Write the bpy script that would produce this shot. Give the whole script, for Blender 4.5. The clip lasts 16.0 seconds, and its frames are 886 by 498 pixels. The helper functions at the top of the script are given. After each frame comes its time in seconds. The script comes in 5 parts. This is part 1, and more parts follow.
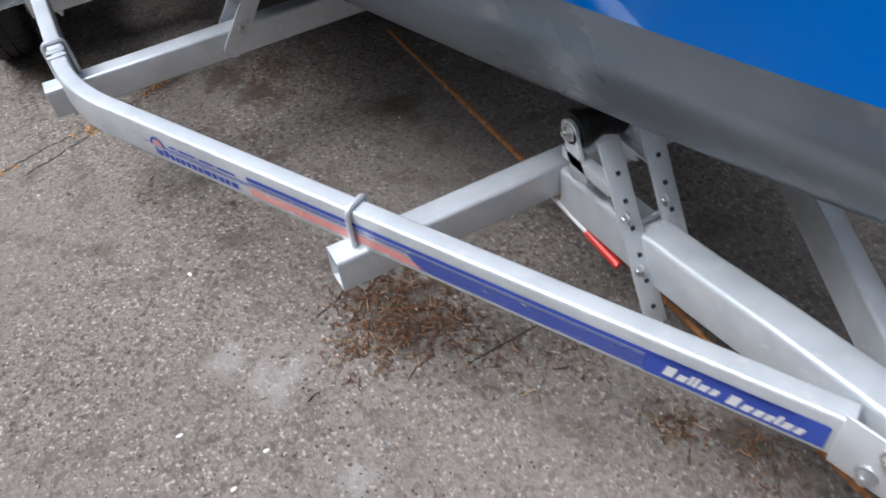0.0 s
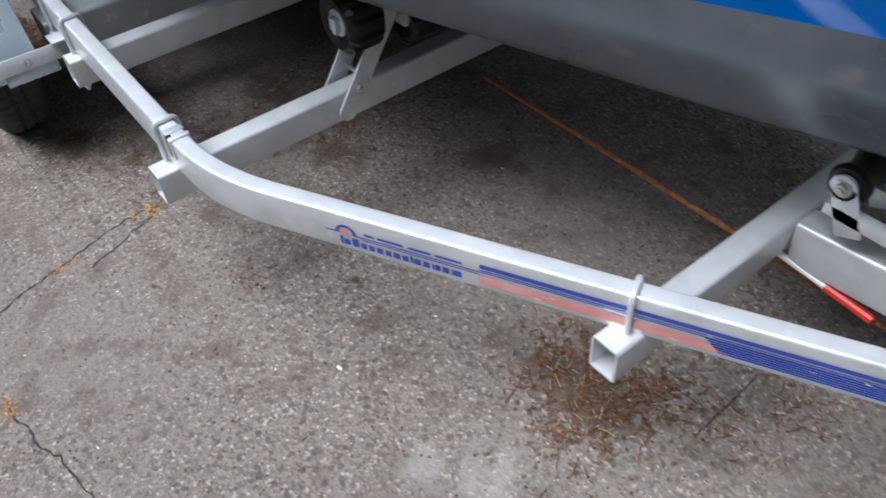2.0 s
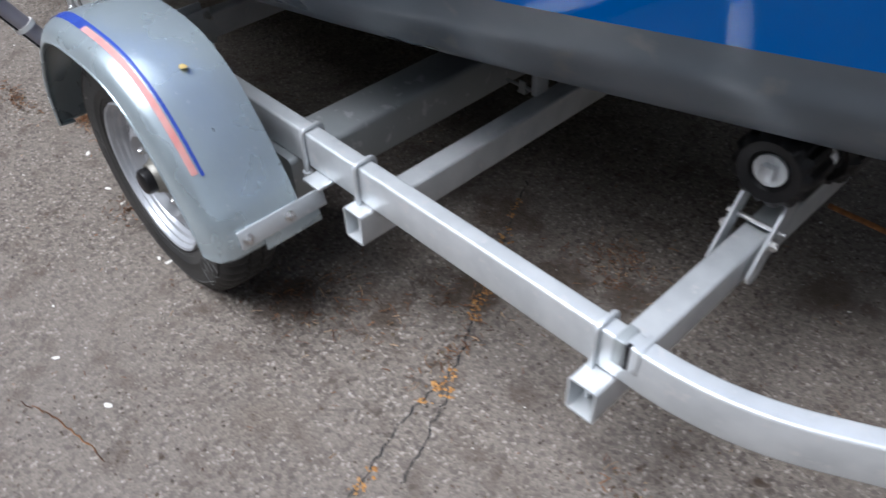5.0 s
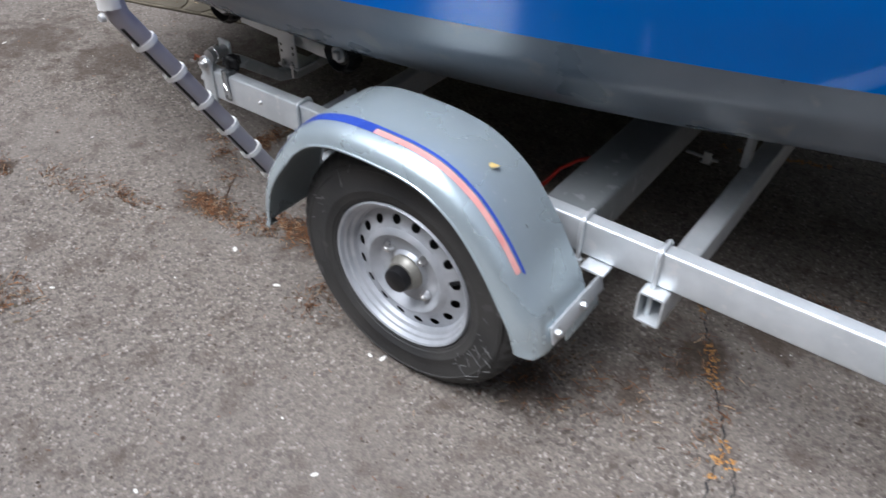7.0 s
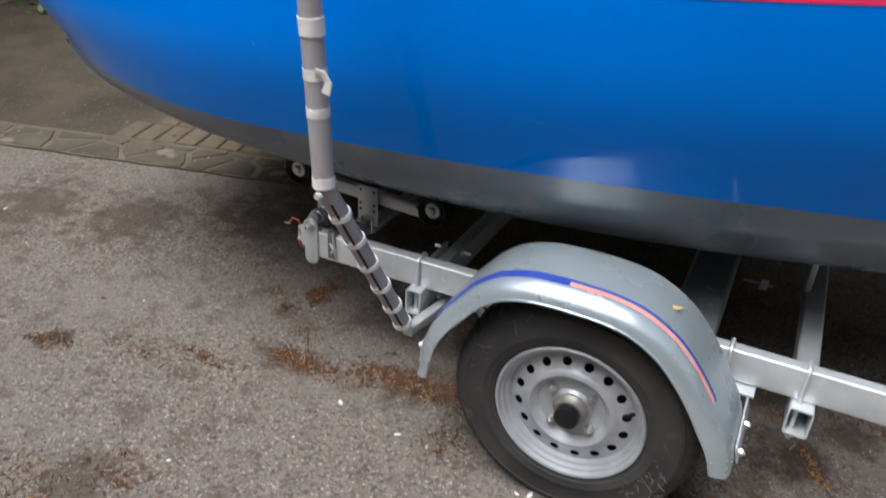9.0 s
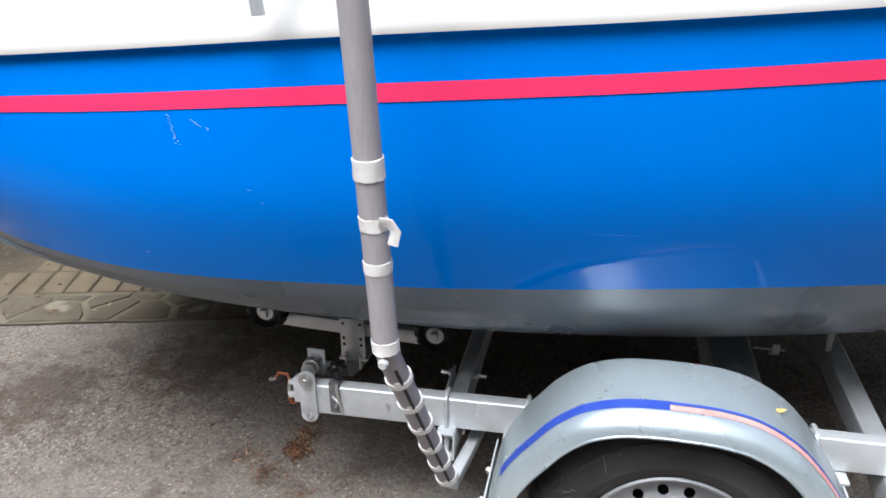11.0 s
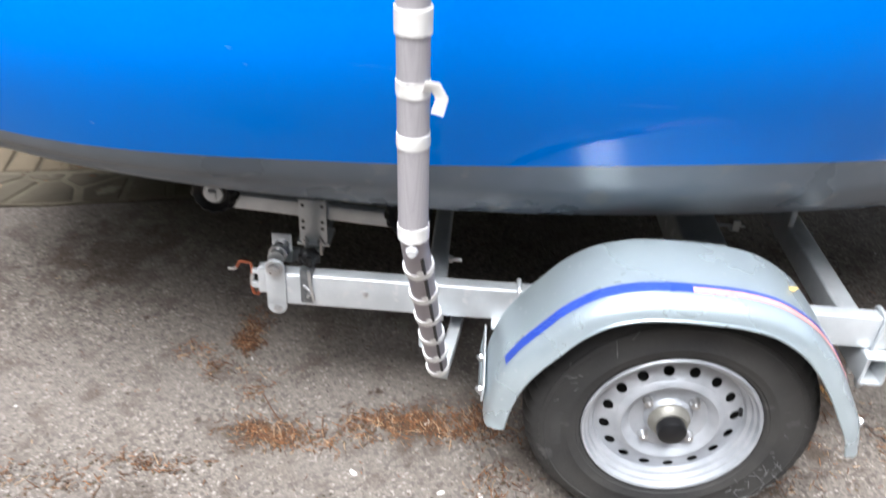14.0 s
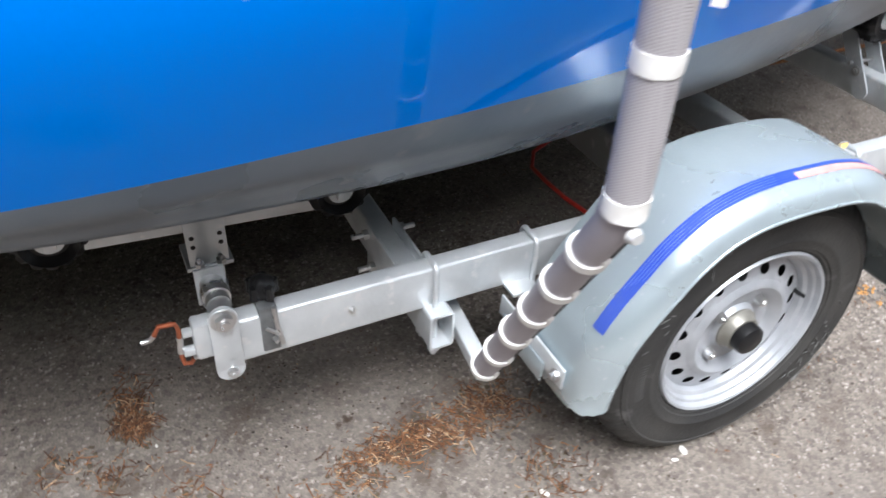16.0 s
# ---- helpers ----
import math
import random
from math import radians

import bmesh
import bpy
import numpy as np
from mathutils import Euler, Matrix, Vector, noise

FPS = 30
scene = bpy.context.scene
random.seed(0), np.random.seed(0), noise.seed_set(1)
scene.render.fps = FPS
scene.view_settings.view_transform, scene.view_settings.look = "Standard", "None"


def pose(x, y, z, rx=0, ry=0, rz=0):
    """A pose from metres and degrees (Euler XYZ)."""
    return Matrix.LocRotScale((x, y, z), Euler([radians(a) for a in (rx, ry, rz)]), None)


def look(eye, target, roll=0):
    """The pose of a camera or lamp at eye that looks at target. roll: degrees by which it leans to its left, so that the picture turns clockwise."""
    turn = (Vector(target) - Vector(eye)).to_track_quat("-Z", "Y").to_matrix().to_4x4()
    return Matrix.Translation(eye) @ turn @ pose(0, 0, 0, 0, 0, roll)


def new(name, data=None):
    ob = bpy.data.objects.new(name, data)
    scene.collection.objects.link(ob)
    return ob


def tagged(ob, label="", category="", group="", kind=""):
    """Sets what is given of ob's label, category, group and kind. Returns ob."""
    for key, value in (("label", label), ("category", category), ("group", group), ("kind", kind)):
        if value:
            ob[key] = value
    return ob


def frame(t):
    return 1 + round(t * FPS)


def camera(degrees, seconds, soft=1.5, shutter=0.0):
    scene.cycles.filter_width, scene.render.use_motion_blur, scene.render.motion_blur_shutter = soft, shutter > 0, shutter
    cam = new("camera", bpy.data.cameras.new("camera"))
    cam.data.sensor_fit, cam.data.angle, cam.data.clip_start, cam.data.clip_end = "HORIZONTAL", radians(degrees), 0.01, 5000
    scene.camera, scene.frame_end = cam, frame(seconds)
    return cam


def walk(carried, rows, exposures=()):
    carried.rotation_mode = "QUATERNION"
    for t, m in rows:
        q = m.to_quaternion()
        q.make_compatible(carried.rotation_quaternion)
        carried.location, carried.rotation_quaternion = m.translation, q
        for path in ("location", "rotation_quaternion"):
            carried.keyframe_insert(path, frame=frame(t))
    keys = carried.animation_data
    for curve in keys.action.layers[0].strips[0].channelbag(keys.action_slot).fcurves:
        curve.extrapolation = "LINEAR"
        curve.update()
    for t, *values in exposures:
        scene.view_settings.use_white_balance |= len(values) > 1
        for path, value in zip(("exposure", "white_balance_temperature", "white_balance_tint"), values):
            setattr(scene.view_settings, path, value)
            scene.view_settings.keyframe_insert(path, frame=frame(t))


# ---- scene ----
cam = camera(60.0, 16.0, shutter=0.5)
PATH = [
    (0, (2.665, 0.345, 1.19), (1.374, 0.885, -0.239), -7.9),
    (0.5, (2.558, 0.292, 1.193), (1.255, 0.833, -0.224), -5.6),
    (1, (2.409, 0.156, 1.203), (1.239, 0.851, -0.263), -7.3),
    (1.5, (2.306, 0.036, 1.211), (1.165, 0.811, -0.237), -6.7),
    (2, (2.216, -0.04, 1.213), (1.056, 0.761, -0.206), -4.8),
    (2.5, (2.077, -0.081, 1.199), (0.878, 0.698, -0.2), -5.4),
    (3, (1.924, -0.152, 1.2), (0.772, 0.664, -0.216), -4.0),
    (3.2, (1.894, -0.185, 1.212), (0.754, 0.652, -0.203), -3.5),
    (5.3, (1.241, -0.448, 1.195), (0.15, 0.547, -0.154), -2.6),
    (5.5, (1.191, -0.489, 1.211), (0.104, 0.516, -0.134), -2.8),
    (6, (1.059, -0.657, 1.254), (0.065, 0.532, -0.01), -1.4),
    (6.5, (0.894, -0.813, 1.286), (-0.04, 0.409, 0.008), -0.4),
    (7, (0.752, -0.85, 1.262), (-0.182, 0.39, 0.0), 0.2),
    (7.5, (0.592, -0.919, 1.289), (-0.334, 0.356, 0.057), 2.0),
    (8, (0.478, -1.032, 1.3), (-0.384, 0.342, 0.129), 3.1),
    (8.5, (0.355, -1.176, 1.33), (-0.411, 0.315, 0.239), 2.4),
    (9, (0.27, -1.25, 1.362), (-0.461, 0.331, 0.379), 3.0),
    (9.2, (0.224, -1.267, 1.377), (-0.483, 0.349, 0.434), 3.8),
    (11.5, (-0.273, -1.095, 1.372), (-0.589, 0.705, 0.56), -0.3),
    (12, (-0.355, -1.068, 1.409), (-0.607, 0.748, 0.61), 2.1),
    (12.5, (-0.378, -1.076, 1.428), (-0.606, 0.763, 0.676), 2.3),
    (13, (-0.368, -1.077, 1.399), (-0.589, 0.712, 0.532), 2.1),
    (13.5, (-0.37, -1.076, 1.358), (-0.564, 0.653, 0.372), 2.2),
    (14, (-0.411, -1.047, 1.302), (-0.468, 0.633, 0.218), 3.6),
    (14.5, (-0.5, -0.917, 1.202), (-0.375, 0.679, 0.003), 5.6),
    (15, (-0.621, -0.796, 1.188), (-0.304, 0.769, -0.016), 3.8),
    (15.5, (-0.775, -0.714, 1.172), (-0.174, 0.774, -0.021), 4.8),
    (16, (-0.88, -0.593, 1.127), (-0.148, 0.819, -0.086), 3.1),
]
walk(cam, [(t, look(eye, target, roll)) for t, eye, target, roll in PATH],
     [(0, 0.98, 5800, 11), (3.2, 0.93, 5800, 11), (5.5, 0.9, 5800, 11), (7, 0.97, 5800, 11), (8, 0.89, 6050, 11), (8.5, 0.8, 6150, 11), (9.2, 0.75, 6150, 11), (11.5, 1.52, 6000, 10), (12.5, 1.76, 6000, 10), (13.5, 1.77, 6000, 10), (14.5, 1.76, 6000, 10), (15, 1.6, 6000, 10), (16, 1.64, 6000, 10)])

import functools

# ---- light ----
world = bpy.data.worlds.new("world")
scene.world = world
world.use_nodes = True
wn, wl = world.node_tree.nodes, world.node_tree.links
sky = wn.new("ShaderNodeTexSky")
sky.sky_type, sky.sun_disc = "NISHITA", False
sky.sun_elevation, sky.sun_rotation = radians(52), radians(200)
sky.dust_density, sky.air_density = 6.0, 1.0
cloud = wn.new("ShaderNodeHueSaturation")
cloud.inputs["Saturation"].default_value = 0.25
wl.new(sky.outputs["Color"], cloud.inputs["Color"])
wl.new(cloud.outputs["Color"], wn["Background"].inputs["Color"])
wn["Background"].inputs["Strength"].default_value = 0.066
sun = new("sun", bpy.data.lights.new("sun", "SUN"))
sun.data.energy, sun.data.angle, sun.data.color = 2.3, radians(36), (1.0, 0.97, 0.93)
sun.matrix_world = look((0, 0, 5), (0.6, 1.6, 0.3))


# ---- materials ----
def material(name, base, rough=0.6, metal=0.0, second=None, scale=8.0, bump=0.0, bump_scale=60.0, spots=None, spot_scale=30.0, spot_cut=0.62, coat=0.0, rough_var=0.1, spec=0.5):
    """A node material: two tones mixed by noise at one scale, fine relief at another, and optional stains."""
    m = bpy.data.materials.new(name)
    m.use_nodes = True
    n, l = m.node_tree.nodes, m.node_tree.links
    b = n["Principled BSDF"]
    b.inputs["Metallic"].default_value = metal
    b.inputs["Specular IOR Level"].default_value = spec
    b.inputs["Coat Weight"].default_value = coat
    b.inputs["Coat Roughness"].default_value = 0.08
    where = n.new("ShaderNodeTexCoord")
    big = n.new("ShaderNodeTexNoise")
    big.inputs["Scale"].default_value, big.inputs["Detail"].default_value = scale, 6
    l.new(where.outputs["Object"], big.inputs["Vector"])
    mix = n.new("ShaderNodeMix")
    mix.data_type = "RGBA"
    ramp = n.new("ShaderNodeMapRange")
    ramp.inputs["From Min"].default_value, ramp.inputs["From Max"].default_value = 0.35, 0.65
    l.new(big.outputs["Fac"], ramp.inputs["Value"])
    l.new(ramp.outputs["Result"], mix.inputs["Factor"])
    mix.inputs["A"].default_value = (*base, 1)
    mix.inputs["B"].default_value = (*(second or [c * 0.85 for c in base]), 1)
    colour = mix.outputs["Result"]
    if spots:
        fine = n.new("ShaderNodeTexNoise")
        fine.inputs["Scale"].default_value, fine.inputs["Detail"].default_value = spot_scale, 8
        l.new(where.outputs["Object"], fine.inputs["Vector"])
        cut = n.new("ShaderNodeMapRange")
        cut.inputs["From Min"].default_value, cut.inputs["From Max"].default_value = spot_cut, spot_cut + 0.08
        l.new(fine.outputs["Fac"], cut.inputs["Value"])
        over = n.new("ShaderNodeMix")
        over.data_type = "RGBA"
        l.new(cut.outputs["Result"], over.inputs["Factor"])
        l.new(colour, over.inputs["A"])
        over.inputs["B"].default_value = (*spots, 1)
        colour = over.outputs["Result"]
    l.new(colour, b.inputs["Base Color"])
    gloss = n.new("ShaderNodeMapRange")
    gloss.inputs["To Min"].default_value, gloss.inputs["To Max"].default_value = max(0.02, rough - rough_var), min(1, rough + rough_var)
    l.new(big.outputs["Fac"], gloss.inputs["Value"])
    l.new(gloss.outputs["Result"], b.inputs["Roughness"])
    if bump:
        small = n.new("ShaderNodeTexNoise")
        small.inputs["Scale"].default_value, small.inputs["Detail"].default_value = bump_scale, 5
        l.new(where.outputs["Object"], small.inputs["Vector"])
        relief = n.new("ShaderNodeBump")
        relief.inputs["Strength"].default_value, relief.inputs["Distance"].default_value = bump, 0.004
        l.new(small.outputs["Fac"], relief.inputs["Height"])
        l.new(relief.outputs["Normal"], b.inputs["Normal"])
    return m


# dirt patches, last three painted-in shade near the stern: x, y, reach, strength
DIRT_SHADE = ((0.50, 0.42, 0.16, 0.75), (0.24, 0.14, 0.15, 0.7), (0.41, 0.25, 0.13, 0.65), (0.38, 0.66, 0.17, 0.7), (0.60, 0.59, 0.13, 0.7), (0.76, 0.66, 0.12, 0.7), (1.06, 0.95, 0.15, 0.55),
        (-1.48, -0.11, 0.09, 0.85), (-0.85, 0.13, 0.11, 0.6), (-0.50, 0.21, 0.16, 0.6), (-1.0, -0.46, 0.16, 0.55), (1.70, 0.64, 0.18, 0.65), (2.29, 1.0, 0.11, 0.65), (-2.25, 0.45, 0.4, 0.6), (-1.85, 0.55, 0.38, 0.6), (-1.45, 0.8, 0.36, 0.6))


def asphalt_material():
    """Worn tarmac: pale and dark stone chips in a grey binder, with broad stains."""
    m = bpy.data.materials.new("asphalt")
    m.use_nodes = True
    n, l = m.node_tree.nodes, m.node_tree.links
    b = n["Principled BSDF"]
    b.inputs["Roughness"].default_value = 0.9
    b.inputs["Specular IOR Level"].default_value = 0.25
    where = n.new("ShaderNodeTexCoord")

    def voronoi(scale):
        v = n.new("ShaderNodeTexVoronoi")
        v.inputs["Scale"].default_value = scale
        l.new(where.outputs["Object"], v.inputs["Vector"])
        return v

    def noisy(scale, detail=6):
        v = n.new("ShaderNodeTexNoise")
        v.inputs["Scale"].default_value, v.inputs["Detail"].default_value = scale, detail
        l.new(where.outputs["Object"], v.inputs["Vector"])
        return v

    def span(value, low, high, to_low=0.0, to_high=1.0):
        r = n.new("ShaderNodeMapRange")
        for key, x in zip(("From Min", "From Max", "To Min", "To Max"), (low, high, to_low, to_high)):
            r.inputs[key].default_value = x
        l.new(value, r.inputs["Value"])
        return r.outputs["Result"]

    def blend(fac, a, bb):
        x = n.new("ShaderNodeMix")
        x.data_type = "RGBA"
        l.new(fac, x.inputs["Factor"])
        for key, v in (("A", a), ("B", bb)):
            if isinstance(v, tuple):
                x.inputs[key].default_value = (*v, 1)
            else:
                l.new(v, x.inputs[key])
        return x.outputs["Result"]

    chips = voronoi(190)
    sep = n.new("ShaderNodeSeparateColor")
    l.new(chips.outputs["Color"], sep.inputs["Color"])
    tone = blend(span(sep.outputs["Red"], 0.0, 1.0), (0.130, 0.112, 0.097), (0.232, 0.201, 0.174))
    pale = blend(span(sep.outputs["Green"], 0.92, 0.95), tone, (0.37, 0.335, 0.30))
    pits = voronoi(105)
    sep2 = n.new("ShaderNodeSeparateColor")
    l.new(pits.outputs["Color"], sep2.inputs["Color"])
    pitted = blend(span(sep2.outputs["Blue"], 0.90, 0.94, 0, 0.6), pale, (0.045, 0.038, 0.033))
    dark = blend(span(noisy(70).outputs["Fac"], 0.50, 0.66, 0, 0.60), pitted, (0.055, 0.047, 0.041))
    wear = blend(span(noisy(1.6).outputs["Fac"], 0.38, 0.7, 0, 0.6), dark, (0.195, 0.173, 0.154))
    moss = blend(span(noisy(3.1).outputs["Fac"], 0.62, 0.8, 0, 0.5), wear, (0.10, 0.075, 0.05))
    stain_shade = blend(span(noisy(11, 9).outputs["Fac"], 0.52, 0.70, 0, 0.55), moss, (0.075, 0.057, 0.044))
    ragged = noisy(14, 8)
    for x, y, r, much in DIRT_SHADE:  # ragged brown dirt on the tarmac, plus shade painted in by the stern
        d = n.new("ShaderNodeVectorMath")
        d.operation = "DISTANCE"
        l.new(where.outputs["Object"], d.inputs[0])
        d.inputs[1].default_value = (x, y, 0)
        near = span(d.outputs["Value"], r * 0.15, r, 0.36, -0.12)
        add = n.new("ShaderNodeMath")
        add.operation = "ADD"
        l.new(near, add.inputs[0])
        l.new(ragged.outputs["Fac"], add.inputs[1])
        stain_shade = blend(span(add.outputs["Value"], 0.58, 0.80, 0, much), stain_shade, (0.052, 0.036, 0.025))
    for x, y, r in ((1.72, 0.37, 0.13), (1.62, 0.30, 0.10), (1.99, 0.42, 0.07)):  # pale dusty smears
        d = n.new("ShaderNodeVectorMath")
        d.operation = "DISTANCE"
        l.new(where.outputs["Object"], d.inputs[0])
        d.inputs[1].default_value = (x, y, 0)
        add = n.new("ShaderNodeMath")
        add.operation = "ADD"
        l.new(span(d.outputs["Value"], r * 0.15, r, 0.3, -0.15), add.inputs[0])
        l.new(noisy(22, 8).outputs["Fac"], add.inputs[1])
        stain_shade = blend(span(add.outputs["Value"], 0.58, 0.85, 0, 0.5), stain_shade, (0.34, 0.32, 0.30))
    l.new(stain_shade, b.inputs["Base Color"])
    relief = n.new("ShaderNodeBump")
    relief.inputs["Strength"].default_value, relief.inputs["Distance"].default_value = 0.42, 0.004
    l.new(chips.outputs["Distance"], relief.inputs["Height"])
    l.new(relief.outputs["Normal"], b.inputs["Normal"])
    return m


ASPHALT = asphalt_material()
GALV = material("galvanised_steel", (0.70, 0.73, 0.75), 0.36, 0.4, (0.58, 0.61, 0.63), 14, 0.12, 120, (0.70, 0.71, 0.72), 45, 0.6)
GALV_DULL = material("dull_galvanised_steel", (0.42, 0.45, 0.46), 0.5, 0.45, (0.38, 0.41, 0.42), 10, 0.15, 90, (0.58, 0.60, 0.61), 30, 0.6)
GUARD = material("mudguard_zinc", (0.56, 0.65, 0.69), 0.27, 0.6, (0.48, 0.56, 0.60), 5, 0.06, 150, (0.66, 0.71, 0.74), 75, 0.655)
STEEL = material("bright_steel", (0.66, 0.66, 0.66), 0.3, 0.9, (0.5, 0.5, 0.5), 30, 0.1, 150)
ZINC = material("dull_zinc", (0.30, 0.29, 0.26), 0.5, 0.5, (0.24, 0.23, 0.20), 40, 0.1, 150)
RIM = material("silver_wheel_paint", (0.50, 0.52, 0.55), 0.42, 0.35, (0.40, 0.42, 0.45), 20, 0.05, 200)
BAND_DARK = material("dark_clamp_steel", (0.20, 0.21, 0.215), 0.4, 0.4, (0.12, 0.125, 0.13), 40, 0.2, 120)
RUBBER = material("tyre_rubber", (0.032, 0.032, 0.032), 0.7, 0, (0.056, 0.054, 0.051), 9, 0.25, 140, (0.10, 0.098, 0.095), 16, 0.66, spec=0.3)
BLACK = material("black_plastic", (0.008, 0.008, 0.009), 0.38, 0, (0.014, 0.014, 0.015), 25, 0.1, 90, spec=0.3)
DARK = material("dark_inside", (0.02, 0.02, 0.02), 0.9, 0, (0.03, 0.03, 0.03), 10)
BLUE = material("blue_gelcoat", (0.0, 0.208, 0.82), 0.045, 0, (0.0, 0.196, 0.78), 3, rough_var=0.015, spec=0.2)
PINK = material("pink_stripe", (0.92, 0.045, 0.16), 0.3, 0, (0.88, 0.045, 0.15), 4)
WHITE = material("white_gelcoat", (0.82, 0.82, 0.80), 0.3, 0, (0.79, 0.79, 0.77), 3, coat=0.2)
ANTIFOUL = material("grey_antifouling", (0.092, 0.120, 0.152), 0.30, 0, (0.165, 0.192, 0.224), 4, 0.15, 35, (0.185, 0.20, 0.21), 14, 0.60)
STICK_BLUE = material("blue_film", (0.03, 0.07, 0.40), 0.4, 0, (0.04, 0.085, 0.44), 20)
STICK_PINK = material("faded_red_film", (0.68, 0.27, 0.25), 0.5, 0, (0.74, 0.38, 0.35), 25)
CLEAR = material("pale_grey_plastic", (0.55, 0.55, 0.55), 0.35, 0, (0.48, 0.48, 0.48), 30)
STICK_WHITE = material("white_film", (0.8, 0.8, 0.8), 0.5)
PIPE = material("grey_plastic_pipe", (0.31, 0.285, 0.315), 0.4, 0, (0.36, 0.335, 0.36), 12, 0.1, 60)
BAND = material("white_tape", (0.82, 0.81, 0.79), 0.55, 0, (0.74, 0.72, 0.69), 30, 0.3, 90)
RUST = material("rusty_steel", (0.36, 0.15, 0.045), 0.85, 0.1, (0.19, 0.085, 0.035), 60, 0.4, 200, (0.50, 0.31, 0.16), 50, 0.6)
RED = material("red_plastic", (0.62, 0.03, 0.02), 0.4, 0, (0.5, 0.03, 0.02), 30)
ORANGE = material("orange_hook_coating", (0.34, 0.085, 0.03), 0.6, 0, (0.25, 0.07, 0.03), 40)


def island_material(name, tones, rough=0.9):
    """Each loose piece takes its own tone between those given."""
    m = bpy.data.materials.new(name)
    m.use_nodes = True
    n, l = m.node_tree.nodes, m.node_tree.links
    n["Principled BSDF"].inputs["Roughness"].default_value = rough
    geo, ramp = n.new("ShaderNodeNewGeometry"), n.new("ShaderNodeValToRGB")
    e = ramp.color_ramp.elements
    while len(e) < len(tones):
        e.new(0.5)
    for k, t in enumerate(tones):
        e[k].position, e[k].color = k / (len(tones) - 1), (*t, 1)
    l.new(geo.outputs["Random Per Island"], ramp.inputs["Fac"])
    l.new(ramp.outputs["Color"], n["Principled BSDF"].inputs["Base Color"])
    return m


LITTER = island_material("dry_needles", ((0.045, 0.026, 0.018), (0.17, 0.072, 0.03), (0.07, 0.036, 0.022), (0.29, 0.135, 0.055), (0.11, 0.055, 0.03), (0.52, 0.36, 0.22)))
MOSS = island_material("orange_moss", ((0.16, 0.08, 0.03), (0.34, 0.16, 0.045), (0.46, 0.24, 0.075), (0.24, 0.13, 0.05)))
CRUMB = island_material("ground_crumbs", ((0.035, 0.028, 0.022), (0.06, 0.045, 0.03), (0.10, 0.065, 0.04)))
CHIP = island_material("stone_chips", ((0.22, 0.205, 0.19), (0.34, 0.32, 0.30), (0.50, 0.48, 0.45)))
VERGE = material("trodden_earth", (0.082, 0.066, 0.044), 0.95, 0, (0.045, 0.036, 0.025), 3, 0.9, 45, (0.13, 0.106, 0.07), 60, 0.60)
MORTAR = material("pale_mortar", (0.155, 0.134, 0.096), 0.95, 0, (0.11, 0.093, 0.066), 6, 0.6, 50, (0.09, 0.072, 0.05), 18, 0.62)
PALE = material("pale_petal", (0.75, 0.73, 0.68), 0.8)
SETT = material("weathered_stone", (0.115, 0.098, 0.070), 0.95, 0, (0.072, 0.061, 0.044), 5, 0.7, 40, (0.20, 0.178, 0.135), 9, 0.6)
PAVER = material("brick_paver", (0.140, 0.110, 0.072), 0.9, 0, (0.10, 0.079, 0.052), 7, 0.5, 60)
SOIL = material("soil", (0.115, 0.09, 0.058), 0.95, 0, (0.065, 0.05, 0.034), 8, 0.8, 50)
LEAF = material("green_leaf", (0.07, 0.12, 0.03), 0.6, 0, (0.11, 0.16, 0.05), 5)
YELLOW = material("yellow_leaf", (0.58, 0.43, 0.14), 0.7, 0, (0.45, 0.33, 0.12), 90)


# ---- building blocks ----
def mesh_of(name, bm, mat, smooth=True):
    bmesh.ops.recalc_face_normals(bm, faces=bm.faces[:])
    me = bpy.data.meshes.new(name)
    bm.to_mesh(me)
    bm.free()
    for m in mat if isinstance(mat, (list, tuple)) else [mat]:
        me.materials.append(m)
    if smooth:
        for p in me.polygons:
            p.use_smooth = True
        me.set_sharp_from_angle(angle=radians(35))
    return me


def part(name, bm, mat, parent=None, label="", smooth=True):
    ob = new(name, mesh_of(name, bm, mat, smooth))
    if parent is not None:
        ob.parent = parent
    if label:
        ob["label"] = label
    return ob


def thing(name, label, category, group="", kind="", at=(0, 0, 0)):
    ob = new(name)
    ob.location = at
    ob.empty_display_size = 0.05
    tagged(ob, label, category, group, kind)
    bpy.context.view_layer.update()
    return ob


def box(bm, lo, hi, m=Matrix(), bevel=0.0, segments=2):
    """A bevelled box between two corners, turned and moved by m."""
    size = [b - a for a, b in zip(lo, hi)]
    mid = [(a + b) / 2 for a, b in zip(lo, hi)]
    made = bmesh.ops.create_cube(bm, size=1.0, matrix=m @ Matrix.Translation(mid) @ Matrix.Diagonal((*size, 1)))
    if bevel:
        edges = list({e for v in made["verts"] for e in v.link_edges})
        bmesh.ops.bevel(bm, geom=edges, offset=bevel, segments=segments, affect="EDGES", profile=0.5)
    return bm


def cyl(bm, a, b, r, r2=None, seg=20, caps=True):
    """A cylinder or cone from a to b."""
    a, b = Vector(a), Vector(b)
    turn = (b - a).to_track_quat("Z", "Y").to_matrix().to_4x4()
    bmesh.ops.create_cone(bm, cap_ends=caps, segments=seg, radius1=r, radius2=r if r2 is None else r2, depth=(b - a).length, matrix=Matrix.Translation((a + b) / 2) @ turn)
    return bm


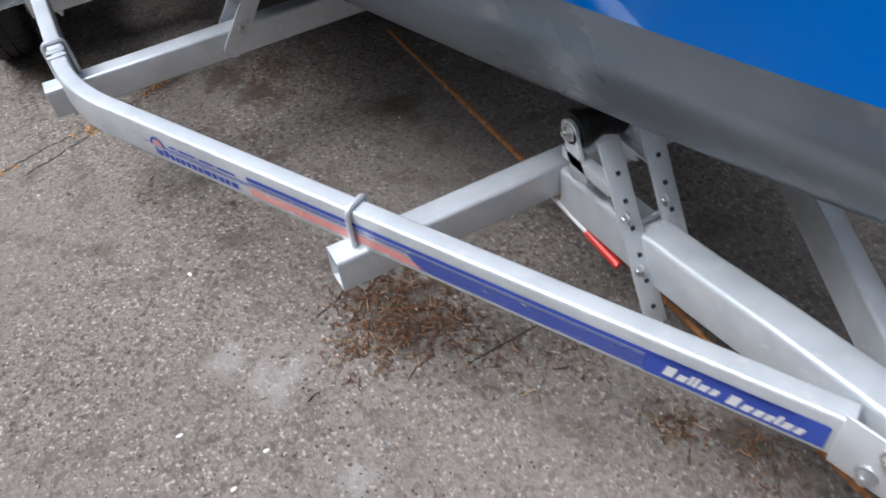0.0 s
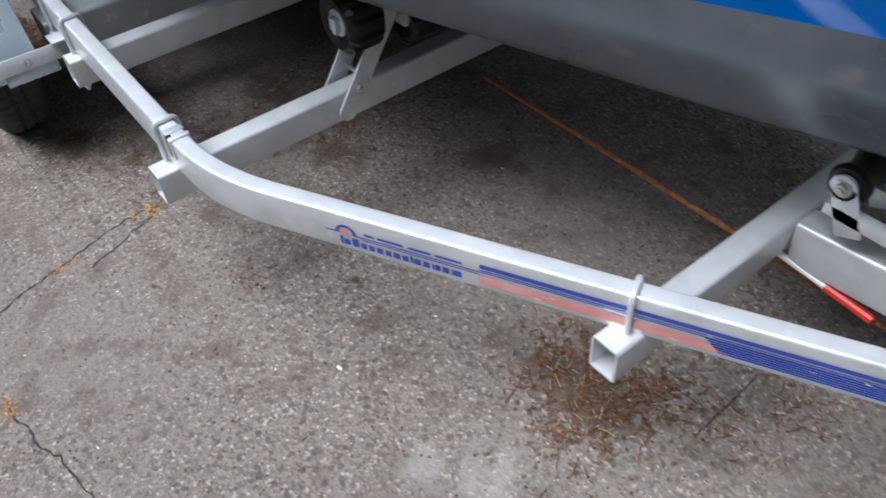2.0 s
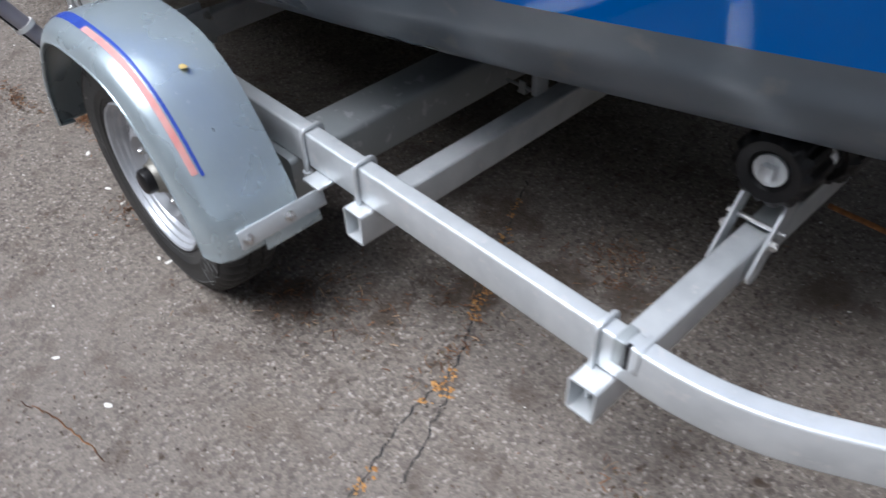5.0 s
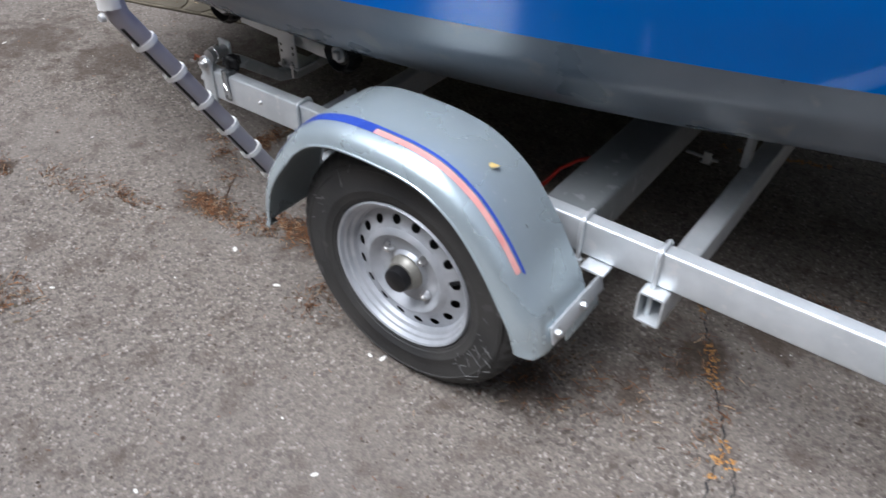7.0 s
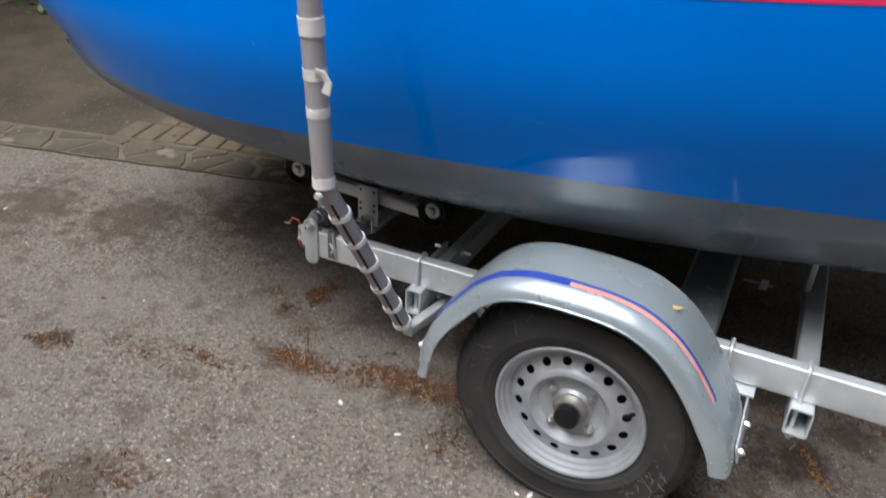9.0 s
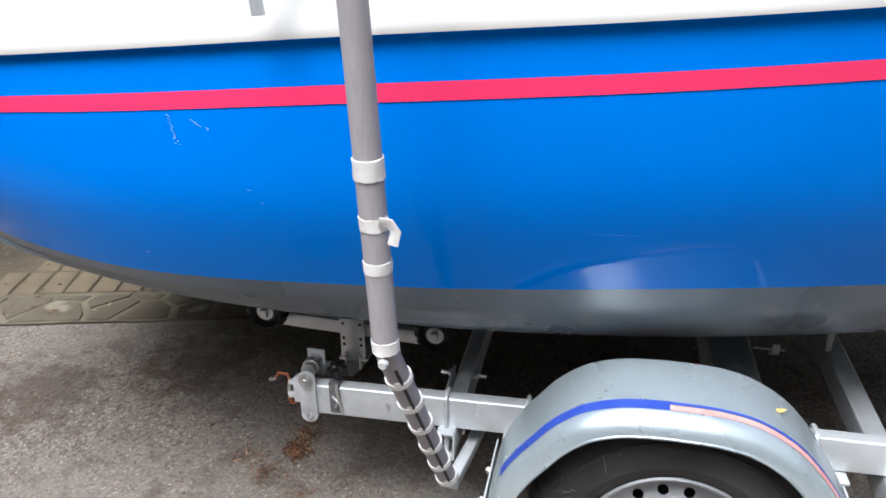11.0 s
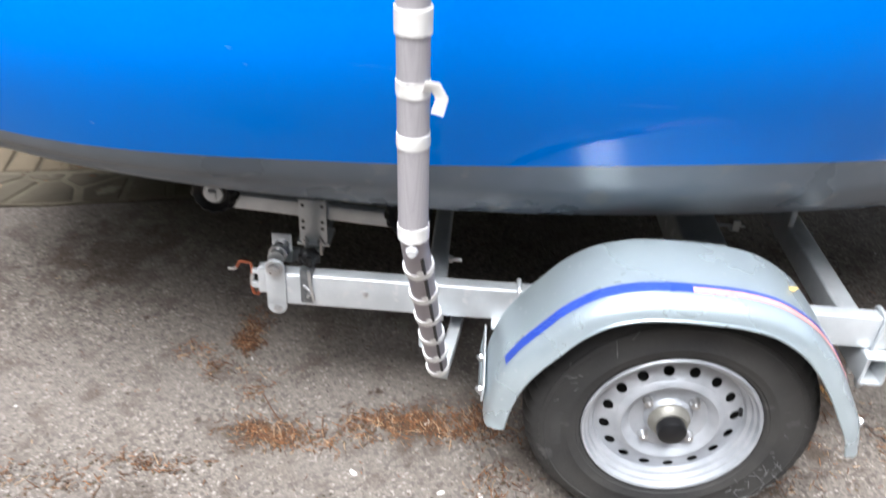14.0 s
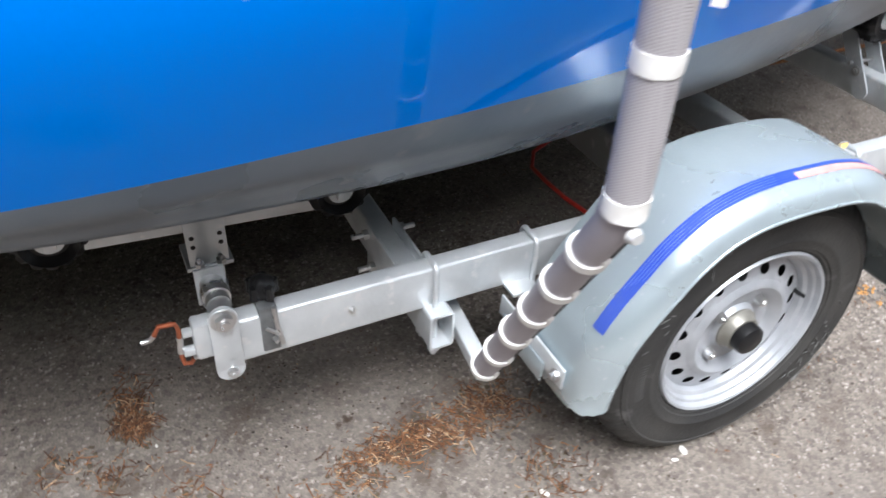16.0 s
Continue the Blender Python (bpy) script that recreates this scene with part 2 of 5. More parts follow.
def lathe(bm, profile, centre, seg=64, axis="y", closed=False):
    """Turns a profile of (radius, along) round an axis through centre."""
    rings = []
    for r, a in profile:
        ring = []
        for k in range(seg):
            u = 2 * math.pi * k / seg
            p = (r * math.cos(u), a, r * math.sin(u)) if axis == "y" else (r * math.cos(u), r * math.sin(u), a)
            ring.append(bm.verts.new(Vector(centre) + Vector(p)))
        rings.append(ring)
    pairs = list(zip(rings, rings[1:])) + ([(rings[-1], rings[0])] if closed else [])
    for one, two in pairs:
        for k in range(seg):
            j = (k + 1) % seg
            bm.faces.new((one[k], one[j], two[j], two[k]))
    return bm


def rounded(w, h, r, n=4):
    """The outline of a w x h rectangle with round corners."""
    out = []
    for cx, cy, start in ((w / 2 - r, h / 2 - r, 0), (-w / 2 + r, h / 2 - r, 90), (-w / 2 + r, -h / 2 + r, 180), (w / 2 - r, -h / 2 + r, 270)):
        for k in range(n + 1):
            a = radians(start + 90 * k / n)
            out.append((cx + r * math.cos(a), cy + r * math.sin(a)))
    return out


def sweep(bm, outline, path, up=(0, 0, 1), caps=True):
    """Sweeps an outline (across, up) along a path of points."""
    path = [Vector(p) for p in path]
    rings = []
    for i, p in enumerate(path):
        way = (path[min(i + 1, len(path) - 1)] - path[max(i - 1, 0)]).normalized()
        side = way.cross(Vector(up)).normalized()
        top = side.cross(way)
        rings.append([bm.verts.new(p + side * a + top * b) for a, b in outline])
    n = len(outline)
    for one, two in zip(rings, rings[1:]):
        for k in range(n):
            bm.faces.new((one[k], one[(k + 1) % n], two[(k + 1) % n], two[k]))
    if caps:
        bm.faces.new(rings[0])
        bm.faces.new(rings[-1])
    return bm


def hollow(bm, w, h, wall, r, a, b, up=(0, 0, 1)):
    """A hollow square tube from a to b, open at both ends."""
    a, b = Vector(a), Vector(b)
    way = (b - a).normalized()
    side = way.cross(Vector(up)).normalized()
    top = side.cross(way)
    loops = []
    for p in (a, b):
        for grow in (0, wall):
            loops.append([bm.verts.new(p + side * u + top * v) for u, v in rounded(w - 2 * grow, h - 2 * grow, max(r - grow, 0.0015))])
    oa, ia, ob, ib = loops
    n = len(oa)
    for one, two in ((oa, ob), (ia, ib), (oa, ia), (ob, ib)):
        for k in range(n):
            j = (k + 1) % n
            bm.faces.new((one[k], one[j], two[j], two[k]))
    return bm


def ring_rod(bm, points, r=0.005, seg=10):
    """A round rod along points."""
    outline = [(r * math.cos(2 * math.pi * k / seg), r * math.sin(2 * math.pi * k / seg)) for k in range(seg)]
    way = Vector(points[-1]) - Vector(points[0])
    up = (0, 0, 1) if abs(way.normalized().z) < 0.9 else (0, 1, 0)
    pts = [Vector(p) for p in points]
    rings = []
    side = None
    for i, p in enumerate(pts):
        w = (pts[min(i + 1, len(pts) - 1)] - pts[max(i - 1, 0)]).normalized()
        if side is None:
            side = w.cross(Vector(up))
            if side.length < 1e-3:
                side = w.cross(Vector((1, 0, 0)))
        side = (side - w * side.dot(w)).normalized()
        other = w.cross(side)
        rings.append([bm.verts.new(p + side * a + other * b) for a, b in outline])
    for one, two in zip(rings, rings[1:]):
        for k in range(seg):
            bm.faces.new((one[k], one[(k + 1) % seg], two[(k + 1) % seg], two[k]))
    bm.faces.new(rings[0])
    bm.faces.new(rings[-1])
    return bm


def hexbolt(bm, at, way, r=0.009, h=0.007, washer=0.013):
    at, way = Vector(at), Vector(way).normalized()
    cyl(bm, at, at + way * 0.002, washer, seg=16)
    cyl(bm, at + way * 0.002, at + way * (0.002 + h), r, seg=6)
    cyl(bm, at + way * (0.002 + h), at + way * (0.006 + h), r * 0.55, seg=10)
    return bm


def bisect_left(xs, x):
    return sum(1 for v in xs if v < x)


@functools.lru_cache(maxsize=200000)
def slopes(xs, ys):
    n = len(xs)
    if n < 3:
        return [(ys[1] - ys[0]) / (xs[1] - xs[0])] * 2
    out = [(ys[1] - ys[0]) / (xs[1] - xs[0])]
    for k in range(1, n - 1):
        a, b = xs[k] - xs[k - 1], xs[k + 1] - xs[k]
        out.append((a * a * ys[k + 1] + (b * b - a * a) * ys[k] - b * b * ys[k - 1]) / (a * b * (a + b)))
    return out + [(ys[-1] - ys[-2]) / (xs[-1] - xs[-2])]


def curve_at(x, xs, ys):
    """A smooth curve through a few values."""
    xs, ys = tuple(xs), tuple(ys)
    i = min(max(bisect_left(xs, x) - 1, 0), len(xs) - 2)
    d = slopes(xs, ys)
    h = xs[i + 1] - xs[i]
    u = (x - xs[i]) / h
    return float((2 * u**3 - 3 * u**2 + 1) * ys[i] + (u**3 - 2 * u**2 + u) * h * d[i] + (-2 * u**3 + 3 * u**2) * ys[i + 1] + (u**3 - u**2) * h * d[i + 1])


# ---- ground ----
bm = bmesh.new()
bmesh.ops.create_grid(bm, x_segments=4, y_segments=4, size=400)
tagged(part("ground", bm, ASPHALT, smooth=False), "worn grey tarmac driveway with pale chippings", "driveway", kind="structure")

# ---- boat ----
MID = 0.965
boat = thing("sailing_boat", "blue sailing boat with pink stripe, grey bottom and white deck", "boat", at=(0.6, MID, 0.47))
XS = [-2.0, -1.85, -1.6, -1.2, -0.6, 0.0, 0.6, 1.2, 1.8, 2.4, 2.95]
SHEER_Y = [0.50, 0.30, 0.17, 0.078, 0.026, 0.066, 0.195, 0.385, 0.585, 0.785, 0.94]
SHEER_Z = [1.085, 1.095, 1.113, 1.1475, 1.195, 1.228, 1.262, 1.30, 1.34, 1.40, 1.45]
CHINE_Y = [0.523, 0.404, 0.25, 0.111, 0.075, 0.147, 0.311, 0.538, 0.743, 0.875, 0.952]
CHINE_Z = [0.786, 0.764, 0.737, 0.72, 0.732, 0.744, 0.739, 0.732, 0.751, 0.796, 0.892]
BILGE_Y = [0.60, 0.44, 0.29, 0.2, 0.21, 0.32, 0.45, 0.65, 0.825, 0.92, 0.957]
BILGE_Z = [0.77, 0.735, 0.69, 0.64, 0.585, 0.55, 0.56, 0.55, 0.56, 0.665, 0.85]
KEEL_Z = [0.75, 0.69, 0.62, 0.54, 0.49, 0.475, 0.47, 0.47, 0.49, 0.615, 0.83]


@functools.lru_cache(maxsize=5000)
def section(x):
    """Control points (y, z) of the near half of a hull section, from sheer to keel."""
    sy, sz, cy, cz, by, bz, kz = (curve_at(x, XS, t) for t in (SHEER_Y, SHEER_Z, CHINE_Y, CHINE_Z, BILGE_Y, BILGE_Z, KEEL_Z))
    bulge = 0.030 * min(1.0, (MID - cy) / 0.4)
    return [(sy, sz), (sy + 0.22 * (cy - sy) - bulge * 0.7, sz + 0.3 * (cz - sz)), (sy + 0.55 * (cy - sy) - bulge, sz + 0.65 * (cz - sz)), (cy, cz), (cy + 0.3 * (by - cy), cz + 0.5 * (bz - cz)), (by, bz), (by + 0.45 * (MID - by), bz + 0.6 * (kz - bz)), (MID, kz)]


HEEL = 0.16


def hull_point(x, v, side=1, out=0.0):
    """v from 0 (sheer) over 3 (top of the grey bottom) to 7 (keel)."""
    pts = section(x)
    y = curve_at(v, range(8), [p[0] for p in pts])
    z = curve_at(v, range(8), [p[1] for p in pts])
    y = min(y, MID)
    if side < 0:
        z -= HEEL * (MID - y)
    return Vector((x, MID + side * (y - out - MID), z))


def hull_sheet(bm, x0, x1, v0, v1, nx, nv, out=0.0):
    for side in (1, -1):
        grid = [[bm.verts.new(hull_point(x0 + (x1 - x0) * i / nx, v0(x0 + (x1 - x0) * i / nx) + (v1(x0 + (x1 - x0) * i / nx) - v0(x0 + (x1 - x0) * i / nx)) * j / nv, side, out)) for j in range(nv + 1)] for i in range(nx + 1)]
        for i in range(nx):
            for j in range(nv):
                bm.faces.new((grid[i][j], grid[i + 1][j], grid[i + 1][j + 1], grid[i][j + 1]))
    return bm


def boat_part(name, bm, mat, label=""):
    for v in bm.verts:
        v.co -= boat.location
    return part(name, bm, mat, boat, label)


boat_part("hull_side", hull_sheet(bmesh.new(), -2.0, 2.95, lambda x: 0, lambda x: 3, 100, 18), BLUE, "glossy blue gelcoat topsides")
bm = hull_sheet(bmesh.new(), -2.0, 2.95, lambda x: 3, lambda x: 7, 100, 24)
boat_part("hull_bottom", bm, ANTIFOUL, "grey antifouled bottom with scuffs")


def stripe_v(dz):
    def found(x):
        want = curve_at(x, XS, SHEER_Z) - 0.093 + dz
        lo, hi = 0.0, 3.0
        for _ in range(24):
            m = (lo + hi) / 2
            lo, hi = (m, hi) if hull_point(x, m).z > want else (lo, m)
        return lo
    return found


boat_part("stripe", hull_sheet(bmesh.new(), -2.0, 2.8, stripe_v(0.0155), stripe_v(-0.0145), 100, 2, 0.0015), PINK, "pink coach line")
# white strake and deck
bm = bmesh.new()
for side in (1, -1):
    rows = []
    for i in range(81):
        x = -2.0 + 4.9 * i / 80
        y, z = curve_at(x, XS, SHEER_Y), curve_at(x, XS, SHEER_Z)
        top = z + (0.139 if side > 0 or x > -0.76 else 0.03)
        prof = [(y + 0.01, z - 0.004), (y - 0.016, z - 0.002), (y - 0.018, z + 0.012), (y - 0.01, z + 0.03), (y + 0.0, top - 0.02), (y + 0.006, top - 0.005), (y + 0.016, top), (min(y + 0.05, MID), top + 0.002), (min(y + 0.06, MID), top - 0.012), (min(y + 0.08, MID), 0.92 if x < -0.75 else top + 0.01), (MID, 0.91 if x < -0.75 else top + 0.06)]
        rows.append([bm.verts.new((x, MID + side * (min(a, MID) - MID), b - (HEEL * (MID - min(a, MID)) if side < 0 else 0))) for a, b in prof])
    for one, two in zip(rows, rows[1:]):
        for k in range(len(one) - 1):
            bm.faces.new((one[k], two[k], two[k + 1], one[k + 1]))
boat_part("deck", bm, WHITE, "white moulded deck and gunwale")
# cabin coaming
bm = bmesh.new()
rows = []
for i in range(41):
    x = -0.825 + 2.43 * i / 40
    y = curve_at(x, XS, SHEER_Y) + 0.012
    z = curve_at(x, XS, SHEER_Z) + 0.15
    ring = [(y, z - 0.02), (y + 0.01, z + 0.16), (y + 0.05, z + 0.2), (MID, z + 0.26), (2 * MID - y - 0.05, z + 0.2), (2 * MID - y - 0.01, z + 0.16), (2 * MID - y, z - 0.02)]
    rows.append([bm.verts.new((x, *p)) for p in ring])
for one, two in zip(rows, rows[1:]):
    for k in range(6):
        bm.faces.new((one[k], two[k], two[k + 1], one[k + 1]))
bm.faces.new(rows[0])
bm.faces.new(rows[-1])
boat_part("coaming", bm, WHITE, "raised white cockpit coaming")
bm = bmesh.new()
rows = [hull_point(-2.0, v / 4, s) for s, rng in ((1, range(0, 29)), (-1, range(27, -1, -1))) for v in rng]
bm.faces.new([bm.verts.new(p) for p in rows])
boat_part("transom", bm, BLUE)

# ---- trailer ----
trailer = thing("boat_trailer", "galvanised steel roller boat trailer under the boat", "trailer", at=(0.6, MID, 0.0))


def trailer_part(name, bm, mat, label="", parent=None):
    off = trailer.location
    for v in bm.verts:
        v.co -= off
    return part(name, bm, mat, parent or trailer, label)


RAIL_W, RAIL_LO, RAIL_HI, RAIL_Y = 0.034, 0.329, 0.406, 0.216
ANG = radians(27.8)
ALONG = Vector((math.cos(ANG), math.sin(ANG), 0))
OUTW = Vector((math.sin(ANG), -math.cos(ANG), 0))
RAIL_O = Vector((1.221, 0.262, 0)) + OUTW * 0.006
CORNER = RAIL_O - ALONG * (RAIL_O.y - RAIL_Y) / math.sin(ANG)


def drop(x):
    """The frame sags a little towards its ends."""
    return -0.010 * min(max((x - 0.95) / 1.2, 0.0), 1.0) - 0.011 * min(max((0.25 - x) / 1.0, 0.0), 1.0)


def rail_path(flip):
    bend = 0.125
    a, c = CORNER - Vector((bend, 0, 0)), CORNER + ALONG * bend
    pts = [Vector((-0.80, RAIL_Y, 0)), Vector((-0.4, RAIL_Y, 0)), Vector((0.25, RAIL_Y, 0)), Vector((0.8, RAIL_Y, 0))]
    for k in range(13):
        u = k / 12
        pts.append(a * (1 - u) ** 2 + CORNER * 2 * u * (1 - u) + c * u**2)
    pts += [CORNER + ALONG * 0.6, CORNER + ALONG * 1.47]
    out = []
    for i, p in enumerate(pts):
        way = (pts[min(i + 1, len(pts) - 1)] - pts[max(i - 1, 0)]).normalized()
        q = p + Vector((-way.y, way.x, 0)) * RAIL_W / 2
        out.append(Vector((q.x, q.y if not flip else 2 * MID - q.y, (RAIL_LO + RAIL_HI) / 2 + drop(q.x))))
    return out


for flip in (False, True):
    bm = sweep(bmesh.new(), rounded(RAIL_W, RAIL_HI - RAIL_LO, 0.0055, 4), rail_path(flip))
    trailer_part("side_rail", bm, GALV, "bent galvanised box-section side rail")

BAR_HI, BAR_LO = 0.327, 0.258
for name, x, y0, y1, w in (("A", 1.797, 0.515, 1.385, 0.05), ("B", 0.970, 0.175, 1.725, 0.05), ("C", 0.44, 0.187, 1.713, 0.05), ("F", -0.47, 0.185, 1.715, 0.042)):
    bm = hollow(bmesh.new(), w, BAR_HI - BAR_LO, 0.004, 0.007, (x, y0, (BAR_HI + BAR_LO) / 2), (x, y1, (BAR_HI + BAR_LO) / 2))
    trailer_part("cross_bar", bm, GALV, "hollow square crossbar with open ends")
bm = sweep(bmesh.new(), rounded(0.115, 0.10, 0.012), [(0.178, 0.20, 0.277), (0.178, 1.70, 0.277)])
trailer_part("axle_beam", bm, GALV_DULL, "thick square suspension axle beam")
# draw bar
bm = sweep(bmesh.new(), rounded(0.06, 0.09, 0.009), [(1.825, MID, 0.274), (2.0, MID, 0.287), (2.15, MID, 0.308), (2.3, MID, 0.335), (2.42, MID, 0.352), (2.6, MID, 0.37), (3.6, MID, 0.37)])
trailer_part("draw_bar", bm, GALV, "heavy galvanised drawbar")


# ---- wheel and mudguard ----
RIM_SIZE = 0.92


def wheel_parts(y, side):
    """One road wheel; side 1 faces -y."""
    c = (0, 0, 0.265)
    s = side
    tyre_bm = bmesh.new()
    prof = [(0.160, 0.045), (0.166, 0.033), (0.170, 0.029), (0.172, 0.0265), (0.176, 0.026), (0.178, 0.0235), (0.190, 0.0215), (0.1925, 0.0200), (0.1955, 0.0200), (0.198, 0.0212), (0.222, 0.02), (0.236, 0.0212), (0.238, 0.0198), (0.2405, 0.0205), (0.246, 0.023), (0.2475, 0.0255), (0.251, 0.0265), (0.262, 0.033), (0.270, 0.044), (0.2745, 0.06), (0.2745, 0.072), (0.269, 0.074), (0.269, 0.08), (0.275, 0.082), (0.275, 0.102), (0.269, 0.104), (0.269, 0.11), (0.2745, 0.112), (0.2745, 0.125), (0.270, 0.14), (0.262, 0.15), (0.246, 0.158), (0.20, 0.162), (0.176, 0.15)]
    lathe(tyre_bm, [(r, y + s * a) for r, a in prof], c, 216)
    for v in tyre_bm.verts:
        dx, dz = v.co.x, v.co.z - 0.265
        r = math.hypot(dx, dz)
        k = int(round(math.atan2(dz, dx) / (2 * math.pi) * 216))
        cut = 0.005 if 0.258 < r and k % 4 == 0 else 0.0025 if 0.2465 < r < 0.252 and k % 2 else 0.0
        v.co.x, v.co.z = dx * (r - cut) / r, 0.265 + dz * (r - cut) / r
        v.co.z = max(v.co.z, 0.0)
    wheel = trailer_part("wheel", tyre_bm, RUBBER, "black road tyre on a silver steel rim")
    for k in range(7):  # moulded characters as plain bars
        for lean in (-0.006, 0.006):
            a = radians(175 + 3.3 * k)
            d, across = Vector((math.cos(a), 0, math.sin(a))), Vector((-math.sin(a), 0, math.cos(a)))
            at0 = Vector((0, y + s * 0.0208, 0.265)) + d * 0.205 + across * lean * 0.5
            bm = ring_rod(bmesh.new(), [at0, at0 + d * 0.019], 0.0013, 6)
            trailer_part("moulded_bar", bm, RUBBER, "", wheel)

    def shrink(bm):
        for v in bm.verts:
            v.co.x *= RIM_SIZE
            v.co.z = 0.265 + (v.co.z - 0.265) * RIM_SIZE

    rim = lathe(bmesh.new(), [(r, y + s * a) for r, a in ((0.178, 0.045), (0.182, 0.03), (0.179, 0.025), (0.174, 0.027), (0.171, 0.036), (0.166, 0.038), (0.163, 0.046), (0.156, 0.05), (0.152, 0.059), (0.148, 0.058))], c, 72)
    disc_n, r1, r2 = 16, 0.112, 0.148
    ya, yb = y + s * 0.046, y + s * 0.058
    for k in range(disc_n):
        a0, a1 = 2 * math.pi * k / disc_n, 2 * math.pi * (k + 1) / disc_n
        am = (a0 + a1) / 2

        def at(a, r):
            d = ya + (yb - ya) * (r - r1) / (r2 - r1)
            return rim.verts.new((c[0] + r * math.cos(a), d, c[2] + r * math.sin(a)))

        outer, inner = [], []
        for j in range(16):
            side_k, f = divmod(j, 4)
            f /= 4
            a, r = ((a0 + (a1 - a0) * f, r1), (a1, r1 + (r2 - r1) * f), (a1 + (a0 - a1) * f, r2), (a0, r2 + (r1 - r2) * f))[side_k]
            outer.append(at(a, r))
            th = math.atan2((r - 0.13) / 0.018, (a - am) / ((a1 - a0) / 2))
            inner.append(at(am + 0.086 * math.cos(th), 0.131 + 0.0105 * math.sin(th)))
        for j in range(16):
            rim.faces.new((outer[j], outer[(j + 1) % 16], inner[(j + 1) % 16], inner[j]))
    lathe(rim, [(r, y + s * a) for r, a in ((0.112, 0.046), (0.106, 0.041), (0.098, 0.039), (0.09, 0.045), (0.08, 0.056), (0.05, 0.058), (0.044, 0.05), (0.0, 0.05))], c, 72)
    bmesh.ops.remove_doubles(rim, verts=rim.verts[:], dist=0.0004)
    shrink(rim)
    trailer_part("rim", rim, RIM, "silver steel rim with round vent holes", wheel)
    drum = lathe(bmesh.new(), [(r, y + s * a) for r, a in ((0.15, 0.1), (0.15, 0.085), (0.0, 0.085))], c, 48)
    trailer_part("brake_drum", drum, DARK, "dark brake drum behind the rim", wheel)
    hub = lathe(bmesh.new(), [(r, y + s * a) for r, a in ((0.043, 0.056), (0.043, 0.046), (0.038, 0.042), (0.034, 0.03), (0.0, 0.03))], c, 40)
    shrink(hub)
    trailer_part("hub", hub, ZINC, "dull yellowish zinc hub", wheel)
    cap = lathe(bmesh.new(), [(r, y + s * a) for r, a in ((0.027, 0.036), (0.0275, 0.018), (0.026, 0.012), (0.02, 0.008), (0.0, 0.007))], c, 32)
    trailer_part("hub_cap", cap, BLACK, "black hub cap", wheel)
    for k in range(4):
        a = radians(49 + 90 * k)
        p = Vector((0.066 * math.cos(a), y + s * 0.056, 0.265 + 0.066 * math.sin(a)))
        bm = bmesh.new()
        cyl(bm, p, p - Vector((0, s * 0.014, 0)), 0.011, 0.009, 12)
        cyl(bm, p - Vector((0, s * 0.014, 0)), p - Vector((0, s * 0.018, 0)), 0.006, 0.004, 10)
        shrink(bm)
        trailer_part("wheel_bolt", bm, STEEL, "", wheel)
    a = radians(14)
    p = Vector((0.146 * math.cos(a), y + s * 0.062, 0.265 + 0.146 * math.sin(a)))
    bm = cyl(bmesh.new(), p, p + Vector((-0.012, -s * 0.03, 0.012)), 0.005, 0.004, 10)
    shrink(bm)
    trailer_part("valve", bm, BLACK, "", wheel)
    return wheel


wheel_parts(-0.020, 1)
wheel_parts(2 * MID + 0.020, -1)

GUARD_PATH = [(0.338, 0.268), (0.334, 0.30), (0.318, 0.345), (0.292, 0.39), (0.262, 0.44), (0.225, 0.49), (0.18, 0.535), (0.12, 0.570), (0.06, 0.585), (0.0, 0.589),
              (-0.06, 0.589), (-0.12, 0.583), (-0.18, 0.563), (-0.23, 0.526), (-0.265, 0.485), (-0.30, 0.44), (-0.328, 0.39), (-0.345, 0.335), (-0.352, 0.29), (-0.353, 0.258)]
GUARD_SECTION = [(0.150, -0.006), (0.148, 0.0), (0.10, 0.001), (0.05, 0.001), (0.01, 0.0), (-0.008, -0.003), (-0.022, -0.009), (-0.032, -0.018), (-0.038, -0.028), (-0.041, -0.036), (-0.044, -0.037)]


def guard_frame(t):
    """Point and outward normal at t (0 front foot, 1 rear foot) on the mudguard's crown."""
    n = len(GUARD_PATH) - 1
    k = t * n
    xs = curve_at(k, range(n + 1), [p[0] for p in GUARD_PATH])
    zs = curve_at(k, range(n + 1), [p[1] for p in GUARD_PATH])
    e = 0.05
    k0, k1 = max(0, k - e), min(n, k + e)
    dx = curve_at(k1, range(n + 1), [p[0] for p in GUARD_PATH]) - curve_at(k0, range(n + 1), [p[0] for p in GUARD_PATH])
    dz = curve_at(k1, range(n + 1), [p[1] for p in GUARD_PATH]) - curve_at(k0, range(n + 1), [p[1] for p in GUARD_PATH])
    d = math.hypot(dx, dz)
    return Vector((xs, 0, zs)), Vector((dz / d, 0, -dx / d))


def guard_at(t, y, lift=0.0):
    p, nrm = guard_frame(t)
    ys = [a for a, _ in reversed(GUARD_SECTION)]
    off = float(np.interp(y, ys, [b for _, b in reversed(GUARD_SECTION)]))
    return p + nrm * (off + lift) + Vector((0, y, 0))


def ribbon(t0, t1, y0, y1, n=40, lift=0.0012, w=3):
    bm = bmesh.new()
    rows = [[bm.verts.new(guard_at(t0 + (t1 - t0) * i / n, y0(i / n) + (y1(i / n) - y0(i / n)) * j / w, lift)) for j in range(w + 1)] for i in range(n + 1)]
    for one, two in zip(rows, rows[1:]):
        for j in range(w):
            bm.faces.new((one[j], two[j], two[j + 1], one[j + 1]))
    return bm


